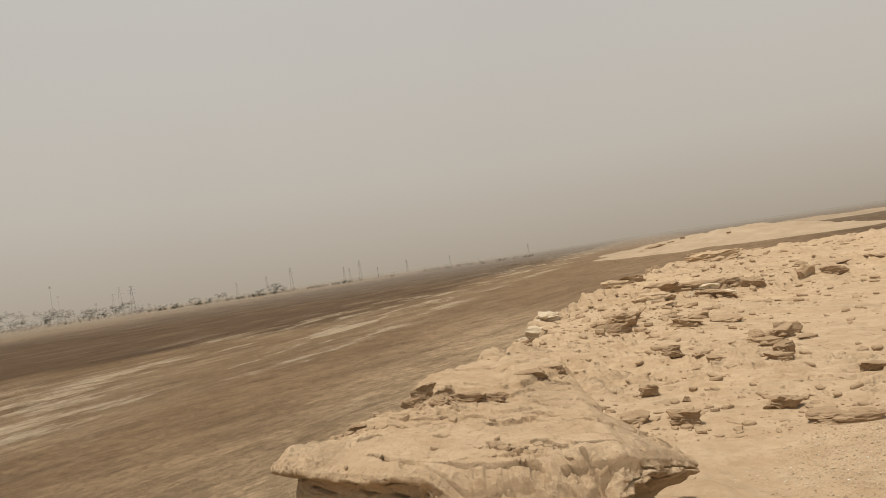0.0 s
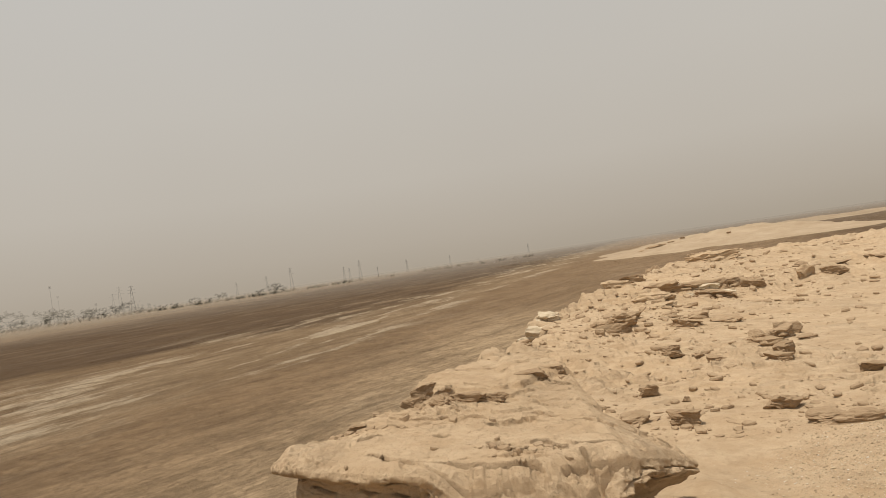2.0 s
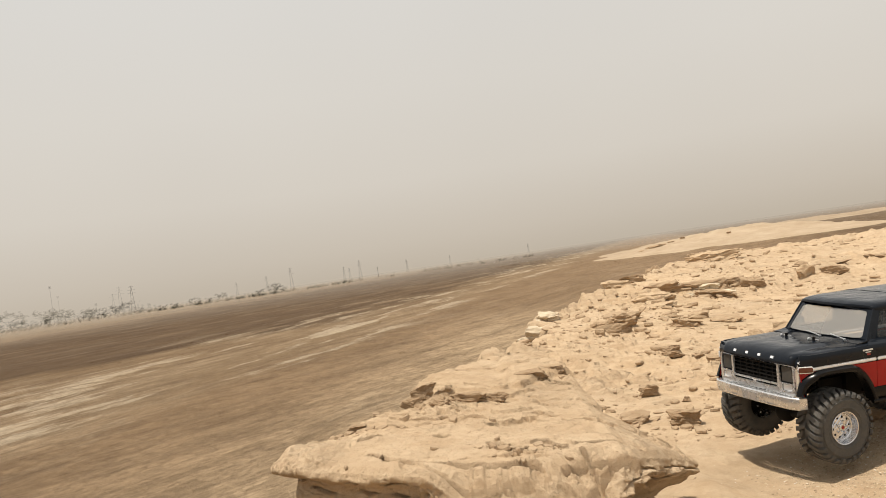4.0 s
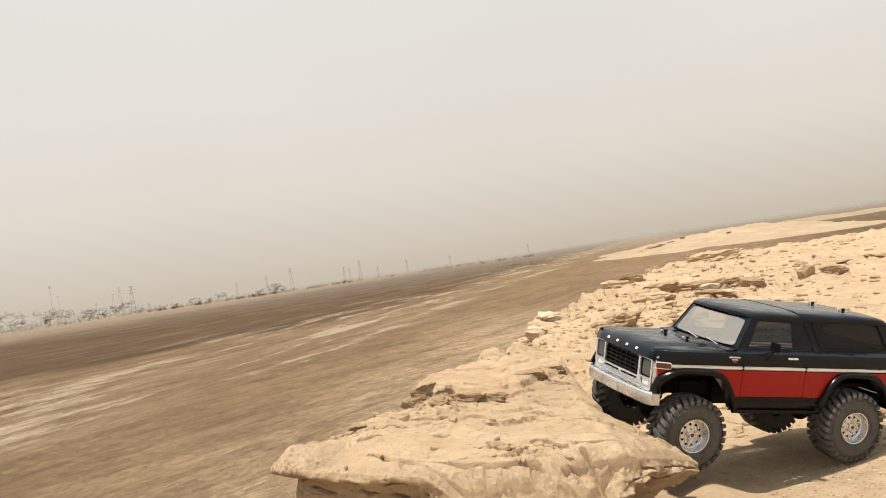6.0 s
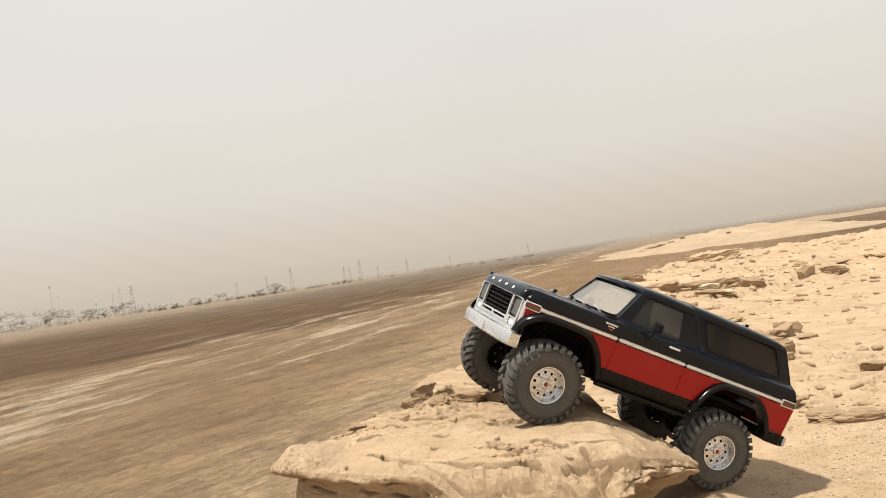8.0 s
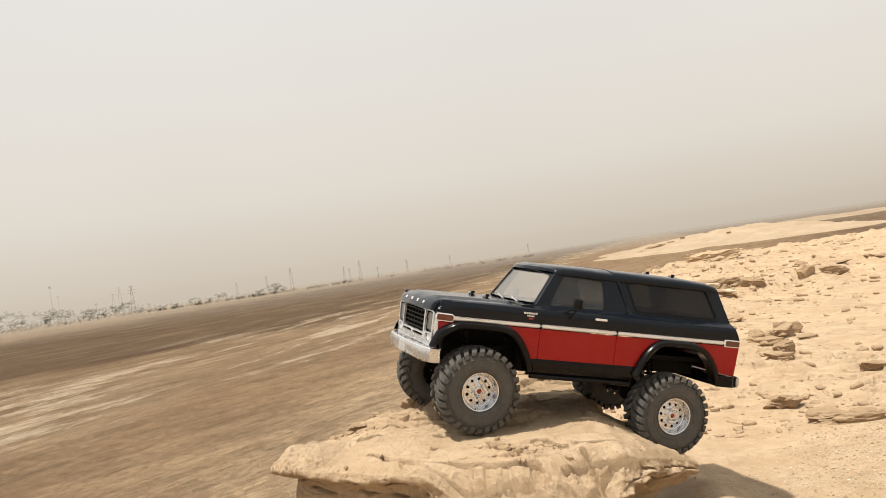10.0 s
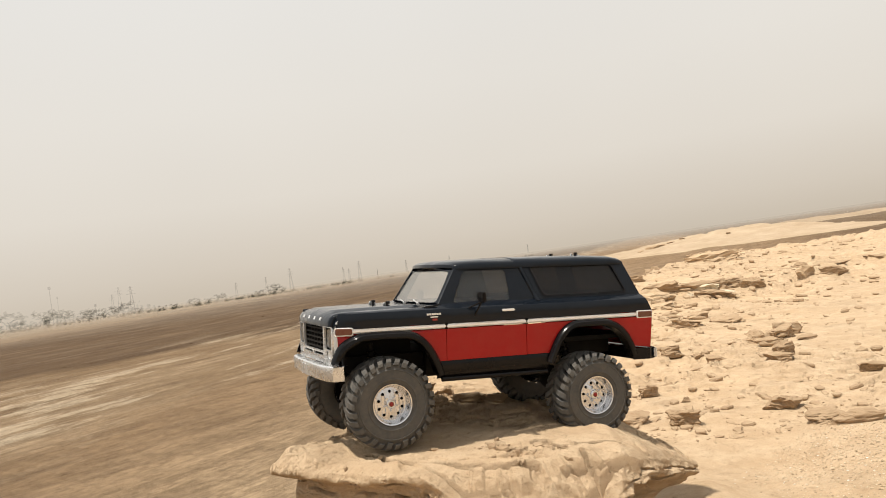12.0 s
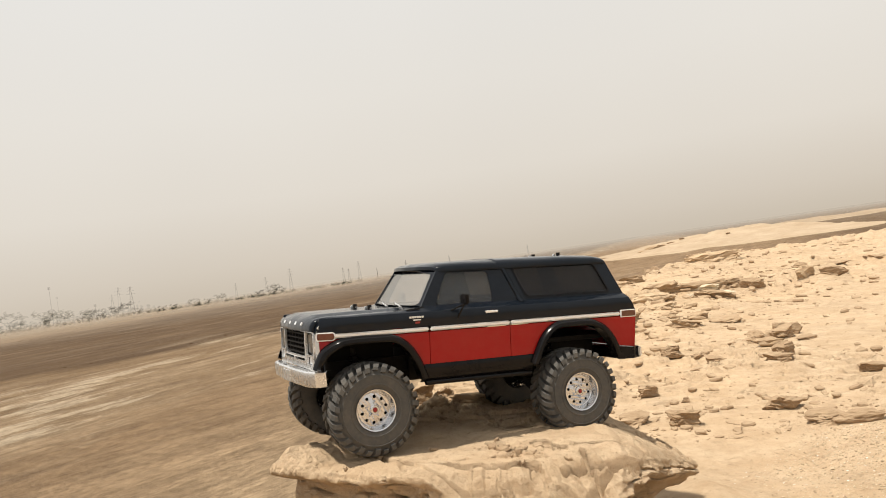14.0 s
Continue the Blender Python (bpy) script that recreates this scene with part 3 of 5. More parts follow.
def surface(bm, rows, thick=None):
    """A sheet through rows of points; thick: an offset vector for its inner face."""
    n, m = len(rows), len(rows[0])
    top = [[bm.verts.new(p) for p in r] for r in rows]
    for i in range(n - 1):
        for j in range(m - 1):
            bm.faces.new((top[i][j], top[i][j + 1], top[i + 1][j + 1], top[i + 1][j]))
    if thick is not None:
        t = Vector(thick)
        low = [[bm.verts.new(Vector(p) + t) for p in r] for r in rows]
        for i in range(n - 1):
            for j in range(m - 1):
                bm.faces.new((low[i + 1][j], low[i + 1][j + 1], low[i][j + 1], low[i][j]))
        edge = [(i, 0) for i in range(n)] + [(n - 1, j) for j in range(1, m)] + [(i, m - 1) for i in range(n - 2, -1, -1)] + [(0, j) for j in range(m - 2, 0, -1)]
        for (a, b), (c, d) in zip(edge, edge[1:] + edge[:1]):
            bm.faces.new((top[a][b], low[a][b], low[c][d], top[c][d]))


def lathe(bm, profile, seg=48):
    """Profile of (radius, y) turned about the y axis."""
    rings = []
    for r, y in profile:
        rings.append([bm.verts.new((r * math.cos(2 * math.pi * k / seg), y, r * math.sin(2 * math.pi * k / seg))) for k in range(seg)])
    for a, b in zip(rings[:-1], rings[1:]):
        for k in range(seg):
            bm.faces.new((a[k], a[(k + 1) % seg], b[(k + 1) % seg], b[k]))


def build_tyre(parent):
    bm = bmesh.new()
    lathe(bm, [(0.0262, 0.018), (0.0275, 0.0225), (0.0325, 0.0252), (0.0329, 0.0261), (0.0346, 0.0262), (0.0350, 0.0255), (0.042, 0.0262), (0.0452, 0.0258), (0.0455, 0.0266), (0.0466, 0.0264), (0.0470, 0.0252), (0.0545, 0.021), (0.0560, 0.012), (0.0562, 0),
               (0.0560, -0.012), (0.0545, -0.021), (0.049, -0.0245), (0.042, -0.0262), (0.034, -0.0255), (0.0275, -0.0225), (0.0262, -0.018)], 64)
    bm.verts.ensure_lookup_table()
    carcass = list(bm.verts)
    n = 30
    for k in range(n):
        for side in (1, -1):
            th0 = 2 * math.pi * (k + (0.5 if side < 0 else 0)) / n
            long = k % 2 == 0
            inner = 0.000 if long else 0.006
            w = 2 * math.pi / n * 0.36
            # long bar from the crown over the shoulder, slightly swept
            sect = [(inner, 0.0612, 0.10), (0.013, 0.0612, 0.03), (0.0215, 0.0604, 0.0), (0.0258, 0.0565, -0.02), (0.0268, 0.0505 if long else 0.053, -0.03)]
            base = [(inner, 0.0555, 0.10), (0.013, 0.0555, 0.03), (0.0200, 0.0545, 0.0), (0.0225, 0.0525, -0.02), (0.0240, 0.0490 if long else 0.052, -0.03)]
            grid = []
            for (y, r, sw), (yb, rb, sb) in zip(sect, base):
                row = []
                for dth, rr, yy in ((-w, rb, yb), (-w * 0.8, r, y), (w * 0.8, r, y), (w, rb, yb)):
                    t = th0 + dth + sw * 1.6
                    row.append((rr * math.cos(t), side * yy, rr * math.sin(t)))
                grid.append(row)
            vs = [[bm.verts.new(p) for p in row] for row in grid]
            for a, b in zip(vs[:-1], vs[1:]):
                for j in range(3):
                    bm.faces.new((a[j], a[j + 1], b[j + 1], b[j]))
            bm.faces.new(vs[0])
            bm.faces.new(vs[-1][::-1])
            root = min(carcass, key=lambda q: (q.co - vs[1][0].co).length_squared)
            bm.faces.new((vs[1][0], vs[0][0], root))
    return part("tyre", bm, RUBBER, parent, "chunky dusty black rubber tyre", 30)


def build_wheel(parent):
    wheel = new("wheel")
    wheel.parent = parent
    build_tyre(wheel)
    bm = bmesh.new()
    lathe(bm, [(0.0255, 0.0175), (0.0268, 0.0225), (0.0278, 0.0238), (0.0272, 0.0246), (0.0258, 0.0240), (0.0246, 0.0205), (0.0232, 0.0150), (0.0222, 0.0132), (0.0216, 0.0128)], 64)
    lathe(bm, [(0.0246, 0.0205), (0.0235, -0.018), (0.0265, -0.022)], 64)
    # face with a ring of round holes
    ring = [(0.0217 * math.cos(2 * math.pi * k / 48), 0.0217 * math.sin(2 * math.pi * k / 48)) for k in range(48)]
    hub = [(0.0062 * math.cos(2 * math.pi * k / 20), 0.0062 * math.sin(2 * math.pi * k / 20)) for k in range(20)]
    holes = [[(0.0168 * math.cos(a) + 0.0021 * math.cos(2 * math.pi * k / 12), 0.0168 * math.sin(a) + 0.0021 * math.sin(2 * math.pi * k / 12)) for k in range(12)]
             for a in [2 * math.pi * j / 10 for j in range(10)]]

    def face_y(x, z):
        r = math.hypot(x, z)
        return 0.0128 + 0.0030 * max(0.0, 1 - (r / 0.0215) ** 2)
    plate(bm, ring, [hub, *holes], lambda x, z: Vector((x, face_y(x, z), z)), lambda x, z: Vector((x, face_y(x, z) - 0.0025, z)))
    part("rim", bm, ALLOY, wheel, "machined aluminium rim with ten round holes")
    bm = bmesh.new()
    lathe(bm, [(0.0001, 0.006), (0.0235, 0.006)], 32)
    part("hub", bm, DARK, wheel)
    bm = bmesh.new()
    lathe(bm, [(0.0066, 0.0145), (0.0064, 0.0175), (0.0052, 0.0186), (0.0034, 0.0188)], 24)
    part("hub_ring", bm, ALLOY, wheel)
    bm = bmesh.new()
    lathe(bm, [(0.0030, 0.0170), (0.0028, 0.0192), (0.0020, 0.0200), (0.0001, 0.0202)], 24)
    part("centre_cap", bm, CAPRED, wheel, "small red centre cap")
    for k in range(5):
        a = 2 * math.pi * (k + 0.5) / 5
        bm = bmesh.new()
        rod(bm, (0.0098 * math.cos(a), 0.0145, 0.0098 * math.sin(a)), (0.0098 * math.cos(a), 0.0192, 0.0098 * math.sin(a)), 0.0014, 6)
        part("lug_nut", bm, ALLOY, wheel)
    return wheel


def side_y(z):
    """Half width of the body at height z over the trim line."""
    return float(np.interp(z, [-0.075, -0.047, -0.004, 0.018, 0.0235, 0.0275, 0.030, 0.080], [0.1085, 0.1105, 0.112, 0.112, 0.1095, 0.1035, 0.0985, 0.0855]))


ARCH_F = [(0.0895, -0.066), (0.0950, -0.050), (0.1040, -0.033), (0.1150, -0.0200), (0.1280, -0.0125), (0.1450, -0.0105), (0.1850, -0.0105), (0.1990, -0.0130), (0.2100, -0.0220), (0.2165, -0.0330), (0.2205, -0.044)]
ARCH_R = [(-0.2195, -0.060), (-0.2140, -0.045), (-0.2050, -0.0300), (-0.1930, -0.0190), (-0.1780, -0.0125), (-0.1650, -0.0110), (-0.1320, -0.0110), (-0.1190, -0.0135), (-0.1080, -0.0205), (-0.0980, -0.0330), (-0.0870, -0.055), (-0.0845, -0.062)]


def build_truck():
    root = tagged(new("model_truck"), "red and black radio-controlled off-road truck on big knobbly tyres", "toy truck")
    wheels = [build_wheel(root)]
    for k in range(3):
        wheels.append(copy_thing(wheels[0], Matrix.Identity(4)))

    for s in (1, -1):
        def side(z_off=0.0, inset=0.0):
            return lambda x, z: Vector((x, s * (side_y(z) - inset), z))

        # red lower panels with open seams at the door
        mid = [p for p in ARCH_F if p[1] > -0.047]
        bm = bmesh.new()
        plate(bm, [(0.0765, -0.047), (0.093, -0.047)] + mid + [(0.2185, -0.044), (0.2185, -0.004), (0.0765, -0.004)], [], side(), side(0, 0.0018))
        part("front_fender", bm, RED, root)
        bm = bmesh.new()
        plate(bm, [(-0.0458, -0.047), (0.0758, -0.047), (0.0758, -0.004), (-0.0458, -0.004)], [], side(), side(0, 0.0018))
        door = part("door", bm, RED, root)
        bm = bmesh.new()
        midr = [p for p in ARCH_R if p[1] > -0.050]
        plate(bm, [(-0.254, -0.050)] + midr + [(-0.090, -0.047), (-0.0466, -0.047), (-0.0466, -0.004), (-0.2575, -0.004)], [], side(), side(0, 0.0018))
        part("rear_fender", bm, RED, root)
        # dark backing behind the seams
        bm = bmesh.new()
        box(bm, 0.073, 0.080, s * 0.1075, s * 0.1090, -0.046, -0.003)
        part("door_jamb", bm, DARK, root)
        bm = bmesh.new()
        box(bm, -0.050, -0.042, s * 0.1075, s * 0.1090, -0.046, -0.003)
        part("door_jamb", bm, DARK, root)
        # trim strip along the belt
        bm = bmesh.new()
        for a, b in ((0.2055, 0.0768), (0.0755, -0.0455), (-0.0468, -0.2300)):
            box(bm, b, a, s * 0.1110, s * 0.1142, -0.0027, 0.0031, bevel=0.0016)
        for a, b in ((0.2225, 0.2035), (-0.2300, -0.2575)):
            box(bm, b, a, s * 0.1110, s * 0.1138, -0.0056, 0.0056, bevel=0.0010)
        strip = part("trim_strip", bm, STRIPE, root, "silver trim strip")
        bm = bmesh.new()
        box(bm, 0.2045, 0.2215, s * 0.1120, s * 0.1150, -0.0042, 0.0042, bevel=0.0008)
        part("side_marker", bm, AMBER, strip, "dull orange side marker lens")
        bm = bmesh.new()
        box(bm, -0.2560, -0.2320, s * 0.1120, s * 0.1150, -0.0042, 0.0042, bevel=0.0008)
        part("rear_marker", bm, AMBER, strip, "dark red rear marker lens")
        # black upper flank with the shoulder under the windows
        bm = bmesh.new()
        xs0, xs1 = [(0.0040, 0.2200, -0.2580), (0.0120, 0.2195, -0.2545), (0.0180, 0.2185, -0.2515), (0.0235, 0.2170, -0.2490)], 40
        rows = []
        for z, xa, xb in xs0:
            rows.append([(xa + (xb - xa) * k / xs1, s * side_y(z), z) for k in range(xs1 + 1)])
        surface(bm, rows, (0, -s * 0.0018, 0))
        rows = []
        for z, xa, xb in ((0.0235, 0.0900, -0.2490), (0.0275, 0.0840, -0.2470), (0.0300, 0.0815, -0.2460)):
            rows.append([(xa + (xb - xa) * k / 30, s * side_y(z), z) for k in range(31)])
        surface(bm, rows, (0, -s * 0.0018, -0.001))
        part("upper_flank", bm, BLACK, root)
        # greenhouse side with its window openings
        dwin = rounded([(0.0600, 0.0310), (0.0385, 0.0745), (-0.0265, 0.0735), (-0.0285, 0.0310)], 0.006)
        qwin = rounded([(-0.0670, 0.0765), (-0.0830, 0.0350), (-0.2210, 0.0350), (-0.2030, 0.0755)], 0.006)
        bm = bmesh.new()
        plate(bm, [(0.0815, 0.0300), (0.0505, 0.0795), (-0.2225, 0.0800), (-0.2460, 0.0300)], [dwin, qwin], side(), side(0, 0.0022))
        cab = part("cab_side", bm, BLACK, root)
        for nm, hole in (("door_window", dwin), ("rear_side_window", qwin)):
            bm = bmesh.new()
            plate(bm, hole, [], side(0, 0.0010), side(0, 0.0018))
            pane = part(nm, bm, TINTED if nm == "door_window" else SMOKE, root, "smoked side window")
            bm = bmesh.new()
            if nm == "rear_side_window":
                cx = sum(p[0] for p in hole) / len(hole)
                cz = sum(p[1] for p in hole) / len(hole)
                big = [(cx + (x - cx) * 1.035, cz + (z - cz) * 1.10) for x, z in hole]
                plate(bm, big, [hole], side(0, -0.0012), side(0, 0.0004))
                part("window_seal", bm, TRIM, pane)
            else:
                bm.free()
        # raised rib behind the door window
        bm = bmesh.new()
        rows = []
        for k in range(9):
            z = 0.028 + 0.052 * k / 8
            xc = -0.072 + 0.022 * k / 8
            rows.append([(xc + dx, s * (side_y(z) + dy), z) for dx, dy in ((0.004, 0.0), (0.002, 0.0022), (-0.002, 0.0022), (-0.004, 0.0))])
        surface(bm, rows)
        part("roof_pillar_rib", bm, BLACK, root)
        # rocker, slider rail
        bm = bmesh.new()
        rows = []
        for z, y in ((-0.0475, 0.1106), (-0.052, 0.1118), (-0.058, 0.1115), (-0.0645, 0.1085), (-0.0715, 0.1020)):
            rows.append([(0.0885 - 0.171 * k / 12, s * y, z) for k in range(13)])
        surface(bm, rows, (0, -s * 0.002, 0))
        rocker = part("rocker_panel", bm, TRIM, root)
        bm = bmesh.new()
        rod(bm, (0.082, s * 0.1040, -0.0725), (-0.080, s * 0.1040, -0.0735), 0.0036)
        for x in (0.05, -0.05):
            rod(bm, (x, s * 0.104, -0.073), (x, s * 0.04, -0.066), 0.0028, 8)
        part("rock_slider", bm, TRIM, root, "black tubular rock slider")
        # wheel arch flares
        for nm, arch in (("front_flare", ARCH_F), ("rear_flare", ARCH_R)):
            pts = rounded_path(arch, 4)
            prof = [(0.0085, 0.0000), (0.0080, 0.0050), (0.0050, 0.0085), (0.0010, 0.0090), (-0.0015, 0.0070), (-0.0018, 0.0), (-0.0018, -0.012)]
            rows = []
            for i, p in enumerate(pts):
                a, b = pts[max(i - 1, 0)], pts[min(i + 1, len(pts) - 1)]
                tx, tz = b[0] - a[0], b[1] - a[1]
                L = math.hypot(tx, tz)
                nx, nz = -tz / L, tx / L
                rows.append([(p[0] + nx * o, s * (0.1115 + y), p[1] + nz * o) for o, y in prof])
            bm = bmesh.new()
            surface(bm, rows)
            part(nm, bm, TRIM, root, "glossy black wheel-arch flare")
        # door handle, mirror
        bm = bmesh.new()
        box(bm, -0.0275, -0.0078, s * 0.112, s * 0.1155, 0.0160, 0.0192, bevel=0.001)
        part("door_handle", bm, STRIPE, door, "silver door handle")
        bm = bmesh.new()
        box(bm, 0.0235, 0.0290, s * 0.1110, s * 0.1330, 0.0300, 0.0445, bevel=0.0018)
        mirror = part("mirror", bm, TRIM, root)
        bm = bmesh.new()
        rod(bm, (0.0265, s * 0.122, 0.031), (0.0330, s * 0.1110, 0.0120), 0.0012, 8)
        rod(bm, (0.0265, s * 0.122, 0.031), (0.0420, s * 0.1110, 0.0230), 0.0012, 8)
        part("mirror_bracket", bm, TRIM, mirror)
        # model badge on the fender as plain bars
        for z0, x0, x1, h, col in ((0.0172, 0.1040, 0.0830, 0.0026, WHITE), (0.0134, 0.0990, 0.0850, 0.0016, WHITE), (0.0098, 0.0960, 0.0875, 0.0026, CAPRED)):
            bm = bmesh.new()
            n = 6 if h > 0.002 and col is WHITE else 1
            for k in range(n):
                a = x0 + (x1 - x0) * k / n
                b = x0 + (x1 - x0) * (k + 0.8) / n
                box(bm, b, a, s * 0.1119, s * 0.1127, z0 - h / 2, z0 + h / 2)
            part("badge", bm, col, root)

    # bonnet with a raised middle and a rolled front lip
    bm = bmesh.new()
    rows = []
    ys = [-0.1095, -0.1075, -0.1035, -0.097, -0.080, -0.072, -0.066, -0.04, 0.0]
    ys = ys + [-y for y in ys[-2::-1]]
    for x, dz, lip in [(0.0800, 0.0, 0), (0.1000, 0.0, 0), (0.1300, -0.0002, 0), (0.1600, -0.0006, 0), (0.1900, -0.0012, 0), (0.2120, -0.0022, 0), (0.2210, -0.0042, 0), (0.2265, -0.0085, 0), (0.2290, -0.0135, 0), (0.2295, -0.0180, 0)]:
        r = []
        for y in ys:
            z = 0.0265 + dz + (0.0026 if abs(y) < 0.069 and x < 0.215 else 0.0)
            drop = max(0.0, abs(y) - 0.097)
            z -= drop ** 2 * 30
            back = 0.0000 if x < 0.21 else 9.0 * max(0, abs(y) - 0.02) ** 2 * 0.10
            r.append((x - back, y, z))
        rows.append(r)
    surface(bm, rows, (0, 0, -0.0018))
    bonnet = part("bonnet", bm, BLACK, root, "black bonnet with raised centre", 50)
    for y in (-0.048, -0.016, 0.016, 0.048):
        bm = bmesh.new()
        box(bm, -0.0022, 0.0022, -0.0034, 0.0034, -0.0006, 0.0006, pose(0.2272, y, 0.0158, 0, 64, 0))
        part("bonnet_letter", bm, STRIPE, bonnet)
    for s in (1, -1):
        bm = bmesh.new()
        box(bm, -0.0012, 0.0012, -0.0012, 0.0012, -0.0075, 0.0075, pose(0.2150, s * 0.1035, 0.0165, 0, -38, 0), bevel=0.0005)
        part("corner_trim", bm, STRIPE, root)
    # cowl, windscreen and its frame
    bm = bmesh.new()
    rows = [[(x, y, z) for y in np.linspace(-0.1015, 0.1015, 9)] for x, z in ((0.104, 0.0272), (0.090, 0.0285), (0.0790, 0.0305))]
    surface(bm, rows, (0, 0, -0.002))
    part("cowl", bm, BLACK, root)

    def screen(inset):
        def f(u, v):
            bow = 0.013 * (1 - u * u)
            return Vector((0.0800 - 0.0315 * v + bow - inset, u * (0.0985 - 0.0130 * v), 0.0300 + 0.0495 * v))
        return f
    hole = rounded([(-0.90, 0.04), (0.90, 0.04), (0.88, 0.90), (-0.88, 0.90)], 0.10)
    bm = bmesh.new()
    edge = [(-1 + 2 * k / 12, 0.0) for k in range(13)] + [(1 - 2 * k / 12, 1.0) for k in range(13)]
    plate(bm, edge, [hole], screen(0), screen(0.0025))
    part("windscreen_frame", bm, BLACK, root)
    bm = bmesh.new()
    surface(bm, [[screen(0.0012)(-0.91 + 1.82 * k / 12, 0.03 + 0.88 * j / 4) for k in range(13)] for j in range(5)])
    part("windscreen", bm, CLEAR, root, "clear moulded windscreen")
    for y in (0.012, 0.070):
        bm = bmesh.new()
        rod(bm, (0.1000, y, 0.0305), (0.0930, y - 0.040, 0.0345), 0.0010, 8)
        rod(bm, (0.0995, y, 0.0270), (0.1010, y, 0.0315), 0.0022, 8)
        part("wiper", bm, CHROME, root, "bright plated wiper arm")
    # roof
    bm = bmesh.new()
    rows = []
    for x, lift, wide in [(0.0665, -0.0045, 0.95), (0.0660, -0.0015, 0.97), (0.0600, 0.0015, 0.99), (0.045, 0.0035, 1), (0.01, 0.005, 1), (-0.0395, 0.0055, 1), (-0.0405, 0.0042, 1), (-0.0425, 0.0042, 1), (-0.0435, 0.0060, 1),
                          (-0.10, 0.0062, 1), (-0.17, 0.0055, 1), (-0.205, 0.0040, 1), (-0.2200, 0.0010, 0.99), (-0.2255, -0.0035, 0.97)]:
        r = []
        for k in range(25):
            a = math.pi * k / 24
            c, sn = math.cos(a), math.sin(a)
            y = 0.0885 * wide * math.copysign(abs(c) ** 0.42, c)
            back = 0.016 * (abs(y) / 0.0885) ** 2 * (1 if x > 0.055 else (0.5 if x > 0.04 else 0))
            r.append((x - back, y, 0.0775 + (0.0085 + lift) * (sn ** 0.55)))
        rows.append(r)
    surface(bm, rows, (0, 0, -0.0016))
    part("roof", bm, BLACK, root, "black hard-top roof", 50)
    # tail: slanted back panel with window, tailgate
    def tail(inset):
        return lambda u, v: Vector((-0.2460 + 0.0215 * v + inset, u * (0.0985 - 0.0130 * v), 0.0300 + 0.0500 * v))
    bhole = rounded([(-0.82, 0.10), (0.82, 0.10), (0.80, 0.86), (-0.80, 0.86)], 0.10)
    bm = bmesh.new()
    plate(bm, [(-1, 0), (1, 0), (1, 1), (-1, 1)], [bhole], tail(0), tail(0.002))
    part("tail_panel", bm, BLACK, root)
    bm = bmesh.new()
    plate(bm, bhole, [], tail(0.0008), tail(0.0016))
    part("rear_window", bm, SMOKE, root)
    bm = bmesh.new()
    surface(bm, [[(x, y, z) for y in np.linspace(-w, w, 7)] for x, z, w in ((-0.2460, 0.030, 0.0985), (-0.2490, 0.0235, 0.1095), (-0.2580, 0.004, 0.112), (-0.2575, -0.004, 0.112), (-0.2540, -0.050, 0.1105))], (0.002, 0, 0))
    part("tailgate", bm, RED, root)

    # front: plated surround, grille, lamps
    def nose(inset):
        return lambda y, z: Vector((0.2262 - 0.55 * max(0.0, abs(y) - 0.02) ** 2 - inset, y, z))
    grille_hole = rounded([(-0.0565, -0.0275), (0.0565, -0.0275), (0.0565, 0.0050), (-0.0565, 0.0050)], 0.002, 2)
    lamp_holes = [rounded([(s * 0.0915, -0.0245), (s * 0.0615, -0.0245), (s * 0.0615, 0.0050), (s * 0.0915, 0.0050)][::s], 0.0022, 2) for s in (1, -1)]
    turn_holes = [rounded([(s * 0.0885, -0.0375), (s * 0.0650, -0.0375), (s * 0.0650, -0.0265), (s * 0.0885, -0.0265)][::s], 0.0015, 2) for s in (1, -1)]
    slots = [rounded([(a, -0.0335), (b, -0.0335), (b, -0.0300), (a, -0.0300)], 0.0008, 1) for a, b in ((-0.055, -0.004), (0.004, 0.055))]
    bm = bmesh.new()
    outer = rounded([(-0.0960, -0.0440), (0.0960, -0.0440), (0.0950, 0.0075), (-0.0950, 0.0075)], 0.006, 4)
    plate(bm, outer, [grille_hole, *lamp_holes, *turn_holes, *slots], nose(-0.001), nose(0.002))
    part("grille_surround", bm, CHROME, root, "bright plated grille surround")
    bm = bmesh.new()
    box(bm, 0.2085, 0.2120, -0.094, 0.094, -0.043, 0.006)
    part("grille_backing", bm, DARK, root)
    bm = bmesh.new()
    for k in range(5):
        z = -0.0275 + 0.0325 * (k + 0.5) / 5
        box(bm, 0.2170, 0.2232, -0.0588, 0.0588, z - 0.0011, z + 0.0011)
    for k in range(1, 7):
        y = -0.0585 + 0.117 * k / 7
        box(bm, 0.2165, 0.2225, y - 0.0012, y + 0.0012, -0.0275, 0.0050)
    part("grille", bm, DARK, root, "black egg-crate grille")
    for s in (1, -1):
        bm = bmesh.new()
        box(bm, 0.2150, 0.2210, s * 0.0613, s * 0.0917, -0.0247, 0.0052, bevel=0.001)
        lamp = part("headlight_bezel", bm, TRIM, root)
        bm = bmesh.new()
        box(bm, 0.2200, 0.2230, s * 0.0635, s * 0.0895, -0.0222, 0.0030, bevel=0.0012)
        part("headlight", bm, LENS, lamp, "square grey headlight lens")
        bm = bmesh.new()
        box(bm, 0.2160, 0.2225, s * 0.0652, s * 0.0883, -0.0373, -0.0267, bevel=0.0008)
        part("turn_signal", bm, STRIPE, root, "pale turn signal lens")
        bm = bmesh.new()
        rows = []
        for z in (-0.0440, -0.0200, 0.0075):
            rows.append([(0.2222, s * 0.0950, z), (0.2200, s * 0.0985, z), (0.2165, s * 0.1000, z)])
